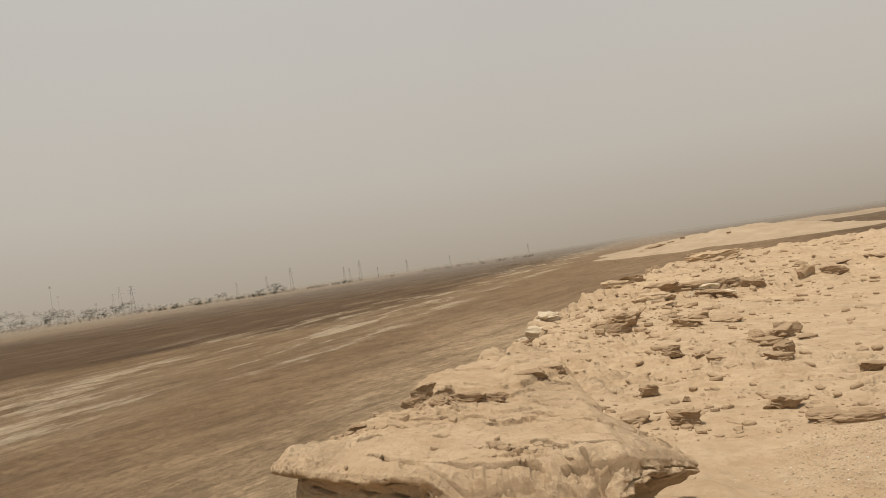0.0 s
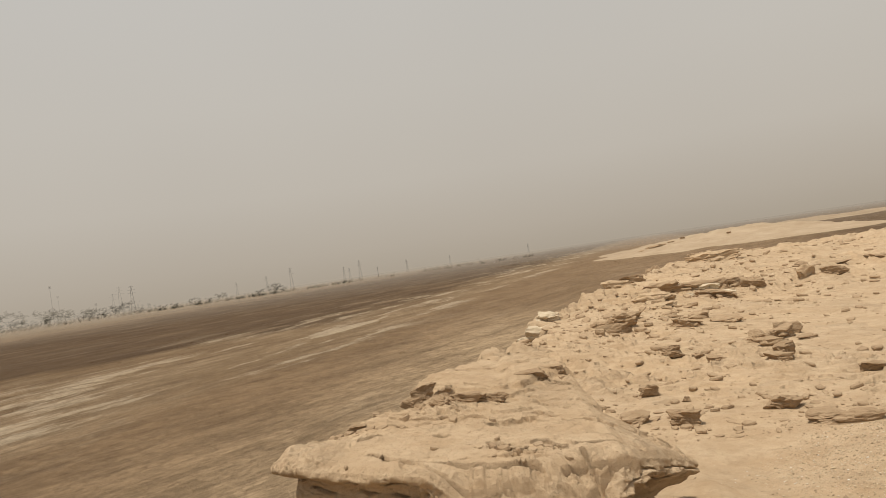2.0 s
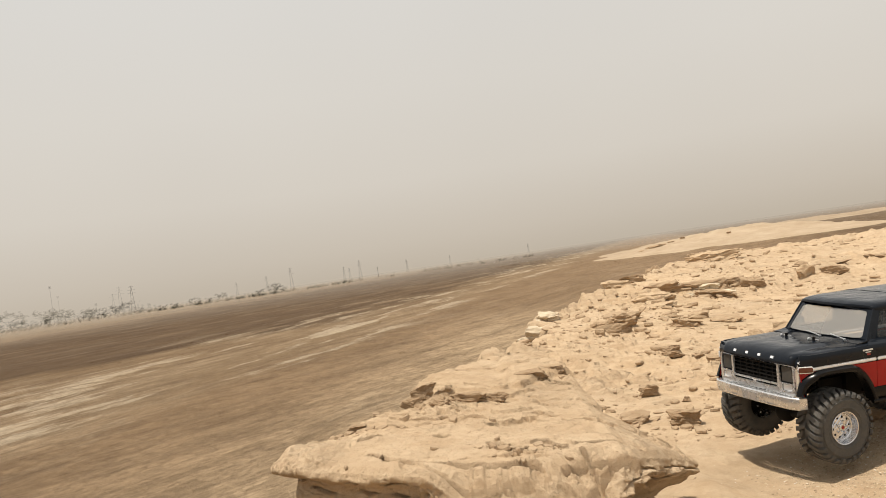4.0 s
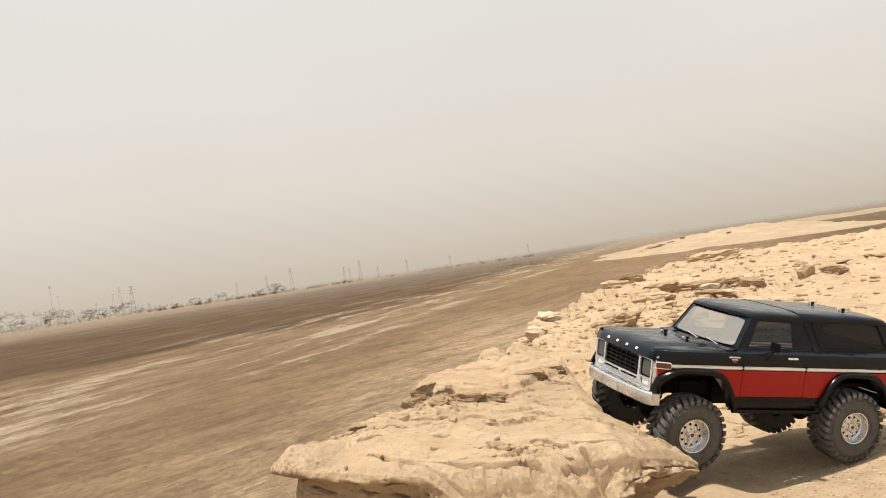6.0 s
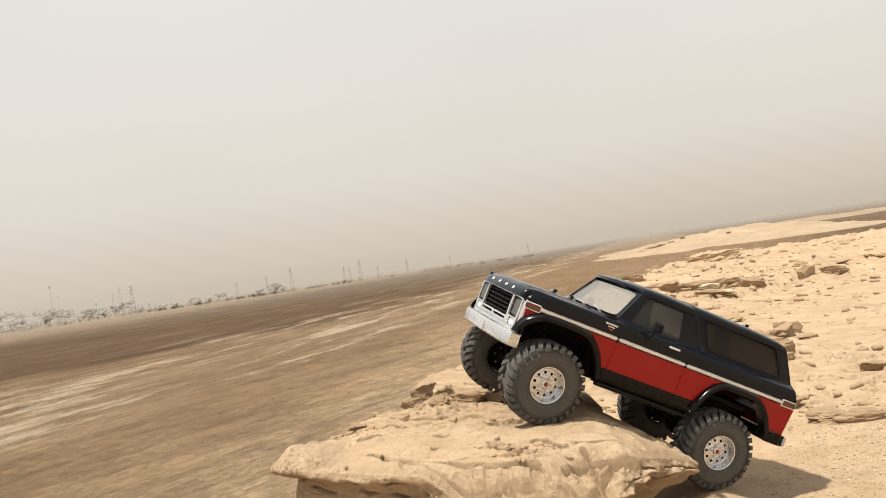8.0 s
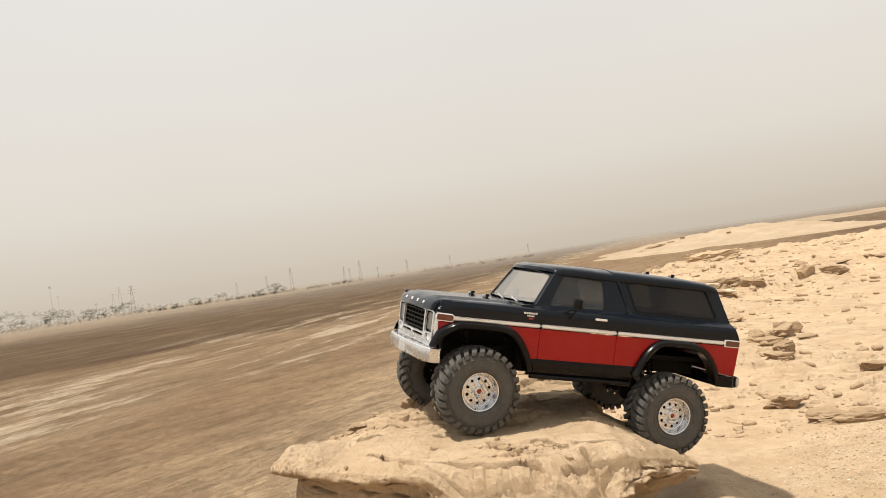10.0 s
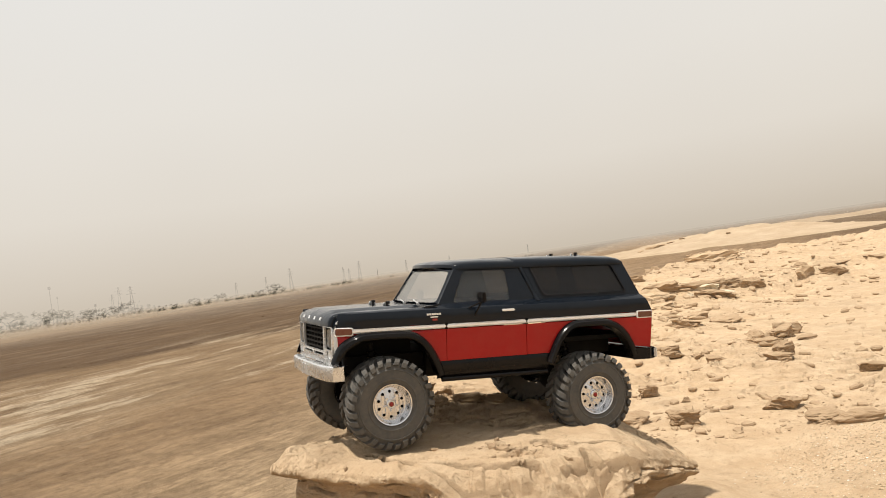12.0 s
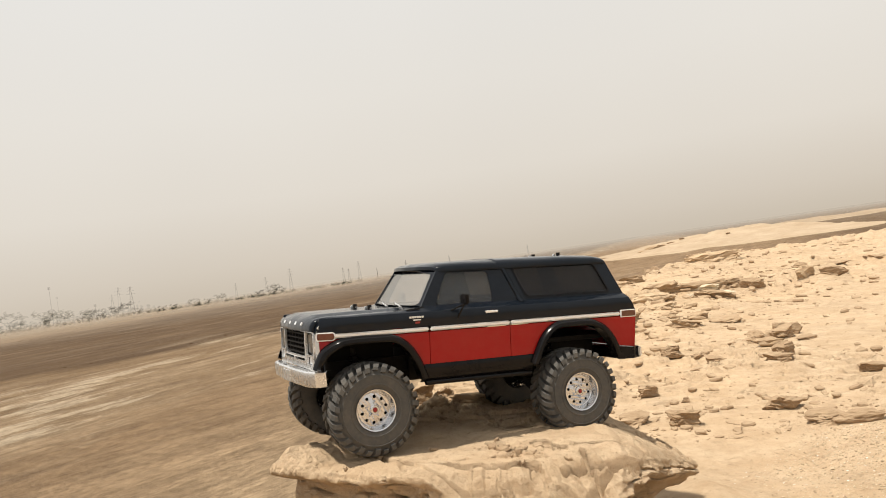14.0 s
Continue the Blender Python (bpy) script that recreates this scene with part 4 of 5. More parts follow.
        surface(bm, rows, (-0.002, 0, 0))
        part("corner_bezel", bm, CHROME, root)
        bm = bmesh.new()
        surface(bm, [[(0.2185, s * 0.0990, z), (0.2180, s * 0.1060, z), (0.2160, s * 0.1115, z)] for z in (-0.0440, -0.0200, 0.0075)], (-0.002, 0, 0))
        part("fender_edge", bm, TRIM, root)
    # bumpers
    bm = bmesh.new()
    plan = [(0.2140, -0.1080), (0.2270, -0.1070), (0.2345, -0.0930), (0.2375, -0.05), (0.2382, 0.0), (0.2375, 0.05), (0.2345, 0.0930), (0.2270, 0.1070), (0.2140, 0.1080)]
    rows = []
    for z, d in ((-0.0440, -0.010), (-0.0440, -0.0010), (-0.0455, 0.0010), (-0.0530, 0.0016), (-0.0560, 0.0002), (-0.0622, 0.0), (-0.0645, -0.002), (-0.0645, -0.010)):
        rows.append([(x + (d if abs(y) < 0.105 else d * 0.5), y + (0 if abs(y) < 0.105 else d * 0.6 * math.copysign(1, y)), z) for x, y in plan])
    surface(bm, rows, (-0.0012, 0, 0))
    bumper = part("front_bumper", bm, CHROME, root, "dull plated front bumper")
    bm = bmesh.new()
    box(bm, 0.2372, 0.2402, -0.020, 0.020, -0.0630, -0.0470, bevel=0.001)
    part("plate_holder", bm, CHROME, bumper)
    bm = bmesh.new()
    planr = [(-0.2240, -0.1120), (-0.2500, -0.1150), (-0.2620, -0.1080), (-0.2640, 0.0), (-0.2620, 0.1080), (-0.2500, 0.1150), (-0.2240, 0.1120)]
    surface(bm, [[(x, y, z) for x, y in planr] for z in (-0.0500, -0.0530, -0.0640, -0.0670)], (0.002, 0, 0))
    box(bm, -0.262, -0.226, -0.109, 0.109, -0.0665, -0.0510)
    rear = part("rear_bumper", bm, TRIM, root)
    for s in (1, -1):
        bm = bmesh.new()
        box(bm, -0.2655, -0.2600, s * 0.100, s * 0.1125, -0.0660, -0.0510, bevel=0.0015)
        part("bumper_end", bm, CHROME, rear)
    # body posts with spring clips
    for x, y, z in ((0.1335, 0.034, 0.0285), (0.1335, -0.034, 0.0285), (-0.1727, 0.039, 0.0895), (-0.1727, -0.039, 0.0895)):
        bm = bmesh.new()
        rod(bm, (x, y, z - 0.012), (x, y, z + 0.0065), 0.0030, 12)
        post = part("body_post", bm, TRIM, root)
        bm = bmesh.new()
        for dy in (-0.0025, 0.0025):
            rod(bm, (x + 0.001, y + dy - 0.008, z + 0.0020), (x - 0.001, y + dy + 0.008, z + 0.0020), 0.0006, 6)
        rod(bm, (x + 0.001, y - 0.0115, z + 0.0020), (x + 0.001, y - 0.0075, z + 0.0020), 0.0030, 8)
        part("spring_clip", bm, CHROME, post, "bright wire spring clip")
    # underbody
    bm = bmesh.new()
    for s in (1, -1):
        box(bm, -0.225, 0.215, s * 0.030, s * 0.040, -0.060, -0.040)
    box(bm, -0.080, 0.085, -0.050, 0.050, -0.074, -0.030)
    box(bm, -0.245, -0.05, -0.075, 0.075, -0.036, -0.030)
    box(bm, 0.10, 0.20, -0.030, 0.030, -0.045, 0.012)
    chassis = part("chassis", bm, DARK, root, "dark underbody")
    bm = bmesh.new()
    box(bm, -0.235, 0.06, -0.080, 0.080, -0.004, 0.000)
    box(bm, 0.055, 0.075, -0.085, 0.085, -0.004, 0.028)
    part("cabin_tray", bm, DARK, root)
    for x in (0.160, -0.151):
        bm = bmesh.new()
        rod(bm, (x, -0.078, -0.100), (x, 0.078, -0.100), 0.0075)
        got = bmesh.ops.create_uvsphere(bm, u_segments=16, v_segments=10, radius=0.019, matrix=Matrix.Translation((x, -0.015, -0.100)))
        rod(bm, (x, 0, -0.098), (x * 0.25, 0, -0.068), 0.0045, 8)
        for s in (1, -1):
            rod(bm, (x, s * 0.060, -0.098), (x * 0.40, s * 0.042, -0.062), 0.0035, 8)
        part("axle", bm, DARK, root)
        for s in (1, -1):
            lean = -0.030 if x < 0 else -0.012
            a, b = Vector((x - lean * 0.2, s * 0.062, -0.094)), Vector((x - lean, s * 0.068, -0.020))
            bm = bmesh.new()
            rod(bm, a, b, 0.0035, 10)
            shock = part("shock", bm, DARK, root)
            bm = bmesh.new()
            q = (b - a).to_track_quat('Z', 'Y').to_matrix()
            L = (b - a).length
            prev = None
            for k in range(8 * 12 + 1):
                t = k / (8 * 12)
                an = 2 * math.pi * 8 * t
                c = a + q @ Vector((0.0068 * math.cos(an), 0.0068 * math.sin(an), L * (0.12 + 0.76 * t)))
                rg = [bm.verts.new(c + q @ Vector((math.cos(an) * 0.0011 * math.cos(w), math.sin(an) * 0.0011 * math.cos(w), 0.0011 * math.sin(w)))) for w in (0, math.pi / 2, math.pi, 1.5 * math.pi)]
                if prev:
                    for j in range(4):
                        bm.faces.new((prev[j], prev[(j + 1) % 4], rg[(j + 1) % 4], rg[j]))
                prev = rg
            part("coil_spring", bm, TRIM, shock, "coil spring")
    # bright screws on the inner hubs
    for x in (0.160, -0.151):
        for s in (1, -1):
            bm = bmesh.new()
            for k in range(7):
                a = 2 * math.pi * k / 7
                rod(bm, (x + 0.016 * math.cos(a), s * 0.0735, -0.1 + 0.016 * math.sin(a)), (x + 0.016 * math.cos(a), s * 0.0720, -0.1 + 0.016 * math.sin(a)), 0.0014, 6)
            part("hub_screw_ring", bm, CHROME, root)
    # the nose reaches a little further forward, and the body's corners turn in towards it
    for ob in root.children_recursive:
        if ob.type == 'MESH' and ob.parent not in wheels:
            for v in ob.data.vertices:
                turn_in = 0.010 * min(1.0, max(0.0, (v.co.x - 0.202) / 0.016)) if abs(v.co.y) > 0.103 and v.co.z > -0.043 else 0.0
                v.co.y -= math.copysign(turn_in, v.co.y)
                v.co.x += 0.008 * min(1.0, max(0.0, (v.co.x - 0.19) / 0.025))
    return root, wheels


def rounded_path(pts, n):
    """A smooth open path through the given corners (Catmull-Rom)."""
    out = []
    P = [Vector(p) for p in pts]
    P = [P[0] * 2 - P[1]] + P + [P[-1] * 2 - P[-2]]
    for i in range(1, len(P) - 2):
        for j in range(n):
            t = j / n
            out.append(tuple(0.5 * (2 * P[i] + (P[i + 1] - P[i - 1]) * t + (2 * P[i - 1] - 5 * P[i] + 4 * P[i + 1] - P[i + 2]) * t * t + (3 * P[i] - P[i - 1] - 3 * P[i + 1] + P[i + 2]) * t ** 3)))
    out.append(tuple(P[-2]))
    return out


truck, truck_wheels = build_truck()


# ---- loose rocks, flakes and gravel on the shelf ----
def ground_at(x, y):
    """Height of the shelf or slab at a place."""
    X, Y = np.array([x]), np.array([y])
    h = float(shelf_height(X, Y)[0])
    inside = -0.25 + 0.5 * max(0, y - 1.3) < x < 0.20 and 1.09 < y < 1.85
    return max(h, float(slab_top(X, Y)[0]) - 0.004) if inside else h


def rock_bm(w, d, h, seed):
    """A broken, bedded stone of the given width, depth and height, its base at z = 0."""
    rr = random.Random(seed)
    off = Vector((rr.uniform(0, 90), rr.uniform(0, 90), rr.uniform(0, 90)))
    cuts = []
    for _ in range(9):
        n = Vector((rr.gauss(0, 1), rr.gauss(0, 1), rr.gauss(0, 0.7))).normalized()
        cuts.append((n, rr.uniform(0.55, 0.85)))
    bm = bmesh.new()
    bmesh.ops.create_icosphere(bm, subdivisions=4, radius=1.0)
    for v in bm.verts:
        p = v.co * (1.15 + 0.30 * noise.fractal(v.co * 1.1 + off, 0.9, 2.0, 3))
        for n, q in cuts:
            e = p.dot(n) - q
            if e > 0:
                p -= n * e * 0.92
        # steep, slightly undercut sides
        lay = min(0.98, abs(v.co.z))
        side = (1 - lay ** 5) ** 0.4 / max(0.2, math.sqrt(1 - lay * lay)) * (0.98 + 0.03 * v.co.z)
        p.x, p.y = p.x * side, p.y * side
        # worn beds and a crumbly skin
        bed = noise.noise(Vector((off.x, off.y, p.z * 4.5 + off.z)))
        p.x *= 1 + 0.13 * bed
        p.y *= 1 + 0.13 * bed
        p += v.co * (0.20 * noise.fractal(p * 2.6 + off, 0.7, 2.1, 5))
        v.co = (p.x * w / 2 * 1.25, p.y * d / 2 * 1.25, (p.z * 0.62 + 0.42) * h)
    return bm


def place_rock(x, y, w, h, seed, label, deep=0.75, lean=9, sink=0.10, material=LOOSE, turn=None):
    w, h = 0.80 * w, 0.95 * h
    rr = random.Random(seed)
    bm = rock_bm(w, w * deep, h, seed)
    bmesh.ops.recalc_face_normals(bm, faces=bm.faces)
    me = bpy.data.meshes.new("rock")
    bm.to_mesh(me)
    bm.free()
    me.materials.append(material)
    ob = new("rock", me)
    ob.matrix_world = pose(x, y, ground_at(x, y) - sink * h, rr.uniform(-lean, lean), rr.uniform(-lean, lean), rr.uniform(-35, 35) if turn is None else turn)
    return tagged(ob, label, "rock", "loose rocks on the shelf")


# plan place, width and height of the stones that can be told apart
STONES_NEAR = [(0.47, 2.24, 0.050, 0.030), (0.55, 2.37, 0.032, 0.022), (0.45, 1.88, 0.066, 0.034), (0.37, 1.94, 0.066, 0.030), (0.69, 1.95, 0.070, 0.034), (0.72, 1.78, 0.070, 0.022),
               (0.77, 2.67, 0.068, 0.028), (0.77, 2.84, 0.060, 0.020), (0.70, 2.93, 0.074, 0.034), (0.93, 2.58, 0.080, 0.036), (1.14, 3.09, 0.100, 0.040),
               (1.17, 2.98, 0.055, 0.014), (1.07, 2.31, 0.065, 0.026), (0.54, 2.17, 0.022, 0.014), (0.82, 2.17, 0.026, 0.010)]
STONES_FAR = [(1.27, 5.43, 0.30, 0.085), (0.70, 3.85, 0.19, 0.070), (0.76, 4.51, 0.050, 0.032), (0.49, 4.35, 0.085, 0.060), (0.17, 3.71, 0.10, 0.075), (0.09, 3.45, 0.065, 0.026),
              (0.32, 3.91, 0.065, 0.036), (1.66, 5.62, 0.28, 0.10), (1.42, 4.73, 0.18, 0.045), (1.94, 8.20, 0.17, 0.24), (2.95, 9.50, 0.34, 0.09), (2.62, 9.20, 0.22, 0.08),
              (1.90, 5.55, 0.12, 0.08), (2.28, 5.70, 0.11, 0.065), (2.56, 5.98, 0.24, 0.045), (0.95, 3.68, 0.12, 0.046), (3.17, 6.53, 0.17, 0.05), (1.07, 3.84, 0.10, 0.042), (0.62, 3.87, 0.07, 0.036), (1.14, 3.69, 0.12, 0.036)]
STONES_SLAB = [(-0.085, 1.44, 0.036, 0.022), (-0.070, 1.49, 0.046, 0.040), (-0.045, 1.42, 0.060, 0.026), (0.00, 1.45, 0.066, 0.022), (-0.03, 1.50, 0.050, 0.030), (-0.17, 1.325, 0.030, 0.014), (0.13, 1.62, 0.06, 0.026), (0.17, 1.66, 0.05, 0.03), (0.045, 1.47, 0.040, 0.018)]
for k, (x, y, w, h) in enumerate(STONES_NEAR):
    place_rock(x, y, w * 1.1, h, 100 + k, "small flat weathered sandstone lying on sand" if h < 0.03 else "layered weathered sandstone chunk lying on sand")
for k, (x, y, w, h) in enumerate(STONES_FAR):
    place_rock(x, y, w * 1.05, h, 200 + k, "broad bedded sandstone block on the broken shelf" if w > 0.15 else "brown weathered sandstone chunk on the broken shelf", sink=0.35)
# ledges where a bed breaks off: place, length, height, turn in plan
LEDGES = [(1.145, 4.86, 0.27, 0.07, 4), (1.52, 5.38, 0.36, 0.09, 12), (1.80, 5.62, 0.26, 0.08, 8), (2.65, 8.7, 0.60, 0.13, 10), (0.647, 3.63, 0.16, 0.075, 10),
          (1.16, 3.15, 0.11, 0.060, -10), (2.20, 5.45, 0.14, 0.09, 20), (2.36, 5.42, 0.18, 0.06, 6),
          (1.40, 6.76, 0.26, 0.09, 30), (1.15, 6.02, 0.24, 0.08, 24), (0.76, 1.72, 0.11, 0.032, -18), (0.78, 3.98, 0.20, 0.05, 24), (1.05, 4.35, 0.18, 0.05, 14)]
for k, (x, y, w, h, turn) in enumerate(LEDGES):
    place_rock(x, y, w, h, 500 + k, "long thin sandstone ledge breaking out of the shelf" if w > 0.15 else "short sandstone ledge on the shelf", 0.36, 5, 0.40, LOOSE if k % 3 else ROCK, turn)
for k, (x, y, w) in enumerate(((1.035, 3.02, 0.10), (1.005, 2.84, 0.09), (0.975, 2.66, 0.085))):
    place_rock(x, y, w, 0.050, 540 + k, "sandstone chunk in a row standing out of the sand", 0.9, 6, 0.30, LOOSE, -40)
for k, (x, y, w, h) in enumerate(STONES_SLAB):
    place_rock(x, y, w, h, 300 + k, "crumbling sandstone piece on the slab's back edge", 0.6)


# a few blocks on the far bank
for k, (x, y, w, h) in enumerate(((18.2, 76.5, 1.3, 0.26), (19.0, 76.8, 0.9, 0.2), (19.9, 77, 0.8, 0.22), (21.0, 77.5, 0.5, 0.2), (27.5, 79.5, 0.5, 0.2), (24, 74, 0.5, 0.15), (16.6, 74.5, 0.6, 0.16))):
    rock = place_rock(x, y, w, h, 600 + k, "dark weathered block on the far bank", sink=0.25)
    rock.matrix_world.translation.z = float(bank_height(np.array([x]), np.array([y]))[0]) - 0.05


def mat_chalk():
    mt = Mat("chalky_rock")
    v = mt.coord()
    mt.set(mt.mix(mt.noise(v, 14, 6, 0.65, 0.35, 0.65), (0.50, 0.405, 0.285), (0.60, 0.51, 0.385)), 0.95, 0.0, Specular_IOR_Level=0.15)
    mt.bump(mt.noise(v, 40.0, 8, 0.72), 0.7, 0.008)
    return mt.m


CHALK = mat_chalk()
for k, (x, y, w, h) in enumerate(((0.10, 3.40, 0.085, 0.045), (0.30, 3.95, 0.10, 0.06), (0.37, 4.10, 0.12, 0.08), (0.33, 4.22, 0.08, 0.07), (1.55, 5.35, 0.16, 0.04), (1.40, 5.15, 0.10, 0.04), (-0.10, 1.62, 0.030, 0.022), (0.24, 3.62, 0.08, 0.05), (0.47, 4.30, 0.12, 0.05), (1.28, 6.35, 0.20, 0.06), (1.62, 5.25, 0.15, 0.04))):
    place_rock(x, y, w, h, 400 + k, "chalky pale rock at the broken rim", sink=0.2, material=CHALK)


def build_flakes():
    """Uncounted thin plates of broken crust, tilted, casting small shadows."""
    rr = np.random.RandomState(3)
    verts, faces = [], []
    n = 0
    while n < 4200:
        u = rr.rand()
        y = 1.75 + 9.0 * u ** 1.7
        x = rr.uniform(-0.1, 0.75 + 0.62 * y)
        on_slab = n < 520
        if on_slab:
            x, y = rr.uniform(-0.24, 0.20), 1.09 + 0.62 * rr.rand()
            if n < 400:
                gx, gy, gs = ((-0.03, 1.385, 0.035), (-0.03, 1.385, 0.035), (0.155, 1.61, 0.03), (-0.135, 1.295, 0.016), (0.06, 1.165, 0.022))[n % 5]
                x, y = gx + gs * 1.3 * rr.randn(), gy + gs * 0.7 * rr.randn()
            elif x < -0.235 + 0.42 * max(0.0, y - 1.28) or float(fbm(np.array([x * 7 + 3]), np.array([y * 7]), 2)[0]) < rr.uniform(-0.3, 0.35):
                continue
        d = float(rim_distance(np.array([x]), np.array([y]))[0])
        if not on_slab and (d < 0.03 or (0.25 < x < 0.95 and 1.0 < y < 1.7)):
            continue
        dens = 0.25 + 0.9 * math.exp(-d / 0.9) + 0.5 * float(fbm(np.array([x * 0.9 + 9]), np.array([y * 0.6 + 2]), 3)[0])
        # the most broken belt of the crust
        t = min(1.0, max(0.0, ((x - 0.45) * 1.55 + (y - 3.6) * 2.2) / (1.55 ** 2 + 2.2 ** 2)))
        belt = math.exp(-((x - 0.45 - 1.55 * t) ** 2 + (y - 3.6 - 2.2 * t) ** 2) / 0.22)
        dens += 1.2 * belt
        if not on_slab and rr.rand() > dens * 0.6:
            continue
        far = math.hypot(x - 0.3, y - 1.3)
        w = (0.0022 + 0.010 * rr.rand() ** 5) * (1 + 0.50 * far ** 0.8)
        w *= 1 + 0.9 * belt * rr.rand()
        if on_slab:
            w = (0.0016 + 0.008 * rr.rand() ** 3) if n < 400 else 0.0010 + 0.0045 * rr.rand() ** 4
        h = w * rr.uniform(0.2, 0.55)
        if on_slab:
            h = w * rr.uniform(0.5, 1.0)
        z = ground_at(x, y)
        a0, tx, ty = rr.uniform(0, 6.28), rr.uniform(-0.22, 0.22), rr.uniform(-0.05, 0.30)
        m = 8
        ring = [(w * (0.7 + 0.6 * rr.rand()) * math.cos(2 * math.pi * j / m), w * 0.7 * (0.6 + 0.6 * rr.rand()) * math.sin(2 * math.pi * j / m)) for j in range(m)]
        base = len(verts)
        c, s = math.cos(a0), math.sin(a0)
        for k, sc, zz in ((0, 0.72, -0.6), (1, 1.0, 0.45), (2, 0.86, 1.0)):
            for px, py in ring:
                qx, qy = px * c - py * s, px * s + py * c
                verts.append((x + qx * sc, y + qy * sc, z + h * zz + tx * qx * sc + ty * qy * sc + rr.uniform(-0.1, 0.1) * h))
        verts.append((x, y, z + h * 1.05))
        for k in (0, 1):
            for j in range(m):
                faces.append((base + k * m + j, base + k * m + (j + 1) % m, base + (k + 1) * m + (j + 1) % m, base + (k + 1) * m + j))
        for j in range(m):
            faces.append((base + 2 * m + j, base + 2 * m + (j + 1) % m, base + 3 * m))
        n += 1
    me = bpy.data.meshes.new("rock_flakes")
    me.from_pydata(verts, [], faces)
    me.materials.append(LOOSE)
    return tagged(new("rock_flakes", me), "scattered thin flakes of broken sandstone crust", "rock flakes", kind="stuff")


def mat_gravel():
    mt = Mat("mixed_gravel")
    g = mt.n.new("ShaderNodeNewGeometry")
    rp = mt.n.new("ShaderNodeValToRGB")
    cols = [(0.0, (0.30, 0.22, 0.14)), (0.35, (0.45, 0.35, 0.23)), (0.80, (0.53, 0.42, 0.29)), (0.97, (0.58, 0.49, 0.37)), (1.0, (0.74, 0.70, 0.63))]
    while len(rp.color_ramp.elements) < len(cols):
        rp.color_ramp.elements.new(0.5)
    for el, (p, c) in zip(rp.color_ramp.elements, cols):
        el.position, el.color = p, (*c, 1)
    mt.link(g.outputs["Random Per Island"], rp.inputs[0])
    mt.set(rp.outputs[0], 0.9, 0.0, Specular_IOR_Level=0.2)
    return mt.m


def build_gravel():
    rr = np.random.RandomState(11)
    verts, faces = [], []
    n = 0
    XS, YS = rr.uniform(0.30, 1.5, 100000), rr.uniform(0.95, 1.85, 100000)
    H = shelf_height(XS, YS)
    P = fbm(XS * 5, YS * 5, 3)
    for x, y, z, p in zip(XS, YS, H, P):
        edge = (x - 0.36) / 0.25 - max(0.0, (y - 1.50) / 0.25) + 0.9 * p
        if rr.rand() > min(1.0, max(0.012, 0.95 * edge)) or n > 42000:
            continue
        r = 0.0007 + 0.0019 * rr.rand() ** 4
        if rr.rand() < 0.004:
            r *= 2.0
        b = len(verts)
        a = rr.uniform(0, 6.28)
        for k in range(5):
            t = a + 1.2566 * k
            q = r * rr.uniform(0.75, 1.25)
            verts.append((x + q * math.cos(t), y + q * math.sin(t), z + r * 0.35))
        verts.append((x + 0.2 * r, y, z + r * rr.uniform(0.7, 1.1)))
        verts.append((x, y, z - r * 0.6))
        for k in range(5):
            faces.append((b + k, b + (k + 1) % 5, b + 5))
            faces.append((b + (k + 1) % 5, b + k, b + 6))
        n += 1
    me = bpy.data.meshes.new("gravel")
    me.from_pydata(verts, [], faces)
    me.materials.append(mat_gravel())
    return tagged(new("gravel", me), "fine mixed gravel and shell grit on sand", "gravel", kind="stuff")


def build_clods():
    """Uncounted small clods and ridges of soil on the flat."""
    rr = np.random.RandomState(5)
    verts, faces = [], []
    for k in range(1400):
        y = 9 + 110 * rr.rand() ** 1.5
        x = rr.uniform(-0.62 * y - 2, 0.45 * y)
        if rim_distance(np.array([x]), np.array([y]))[0] > -0.8:
            continue
        keep = float(fbm(np.array([x * 0.12 + 4]), np.array([y * 0.09]), 3)[0])
        if keep < 0.02 and rr.rand() > 0.12:
            continue
        w = (0.006 + 0.022 * rr.rand() ** 3) * (1 + y / 35)
        b = len(verts)
        m = 7
        for zz, sc in ((-0.3, 1.1), (0.35, 0.85)):
            for j in range(m):
                t = 2 * math.pi * j / m
                q = w * sc * rr.uniform(0.7, 1.3)
                verts.append((x + 1.5 * q * math.cos(t), y + q * math.sin(t), PLAIN_Z + w * zz))
        verts.append((x, y, PLAIN_Z + w * rr.uniform(0.45, 0.8)))
        for j in range(m):
            faces.append((b + j, b + (j + 1) % m, b + m + (j + 1) % m, b + m + j))
            faces.append((b + m + j, b + m + (j + 1) % m, b + 2 * m))
    me = bpy.data.meshes.new("clods")
    me.from_pydata(verts, [], faces)
    me.materials.append(PLAIN)
    return tagged(new("clods", me), "small clods of soil strewn over the flat", "clods", kind="stuff")


build_flakes()
build_gravel()
build_clods()


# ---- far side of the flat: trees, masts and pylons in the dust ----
# haze is put into these materials: low solid leaves them mostly see-through
def mat_hazed(name, color, solid, rough=0.9):
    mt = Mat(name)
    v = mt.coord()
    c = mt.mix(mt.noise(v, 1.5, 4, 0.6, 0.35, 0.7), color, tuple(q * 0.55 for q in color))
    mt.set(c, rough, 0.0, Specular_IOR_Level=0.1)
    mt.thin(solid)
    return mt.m


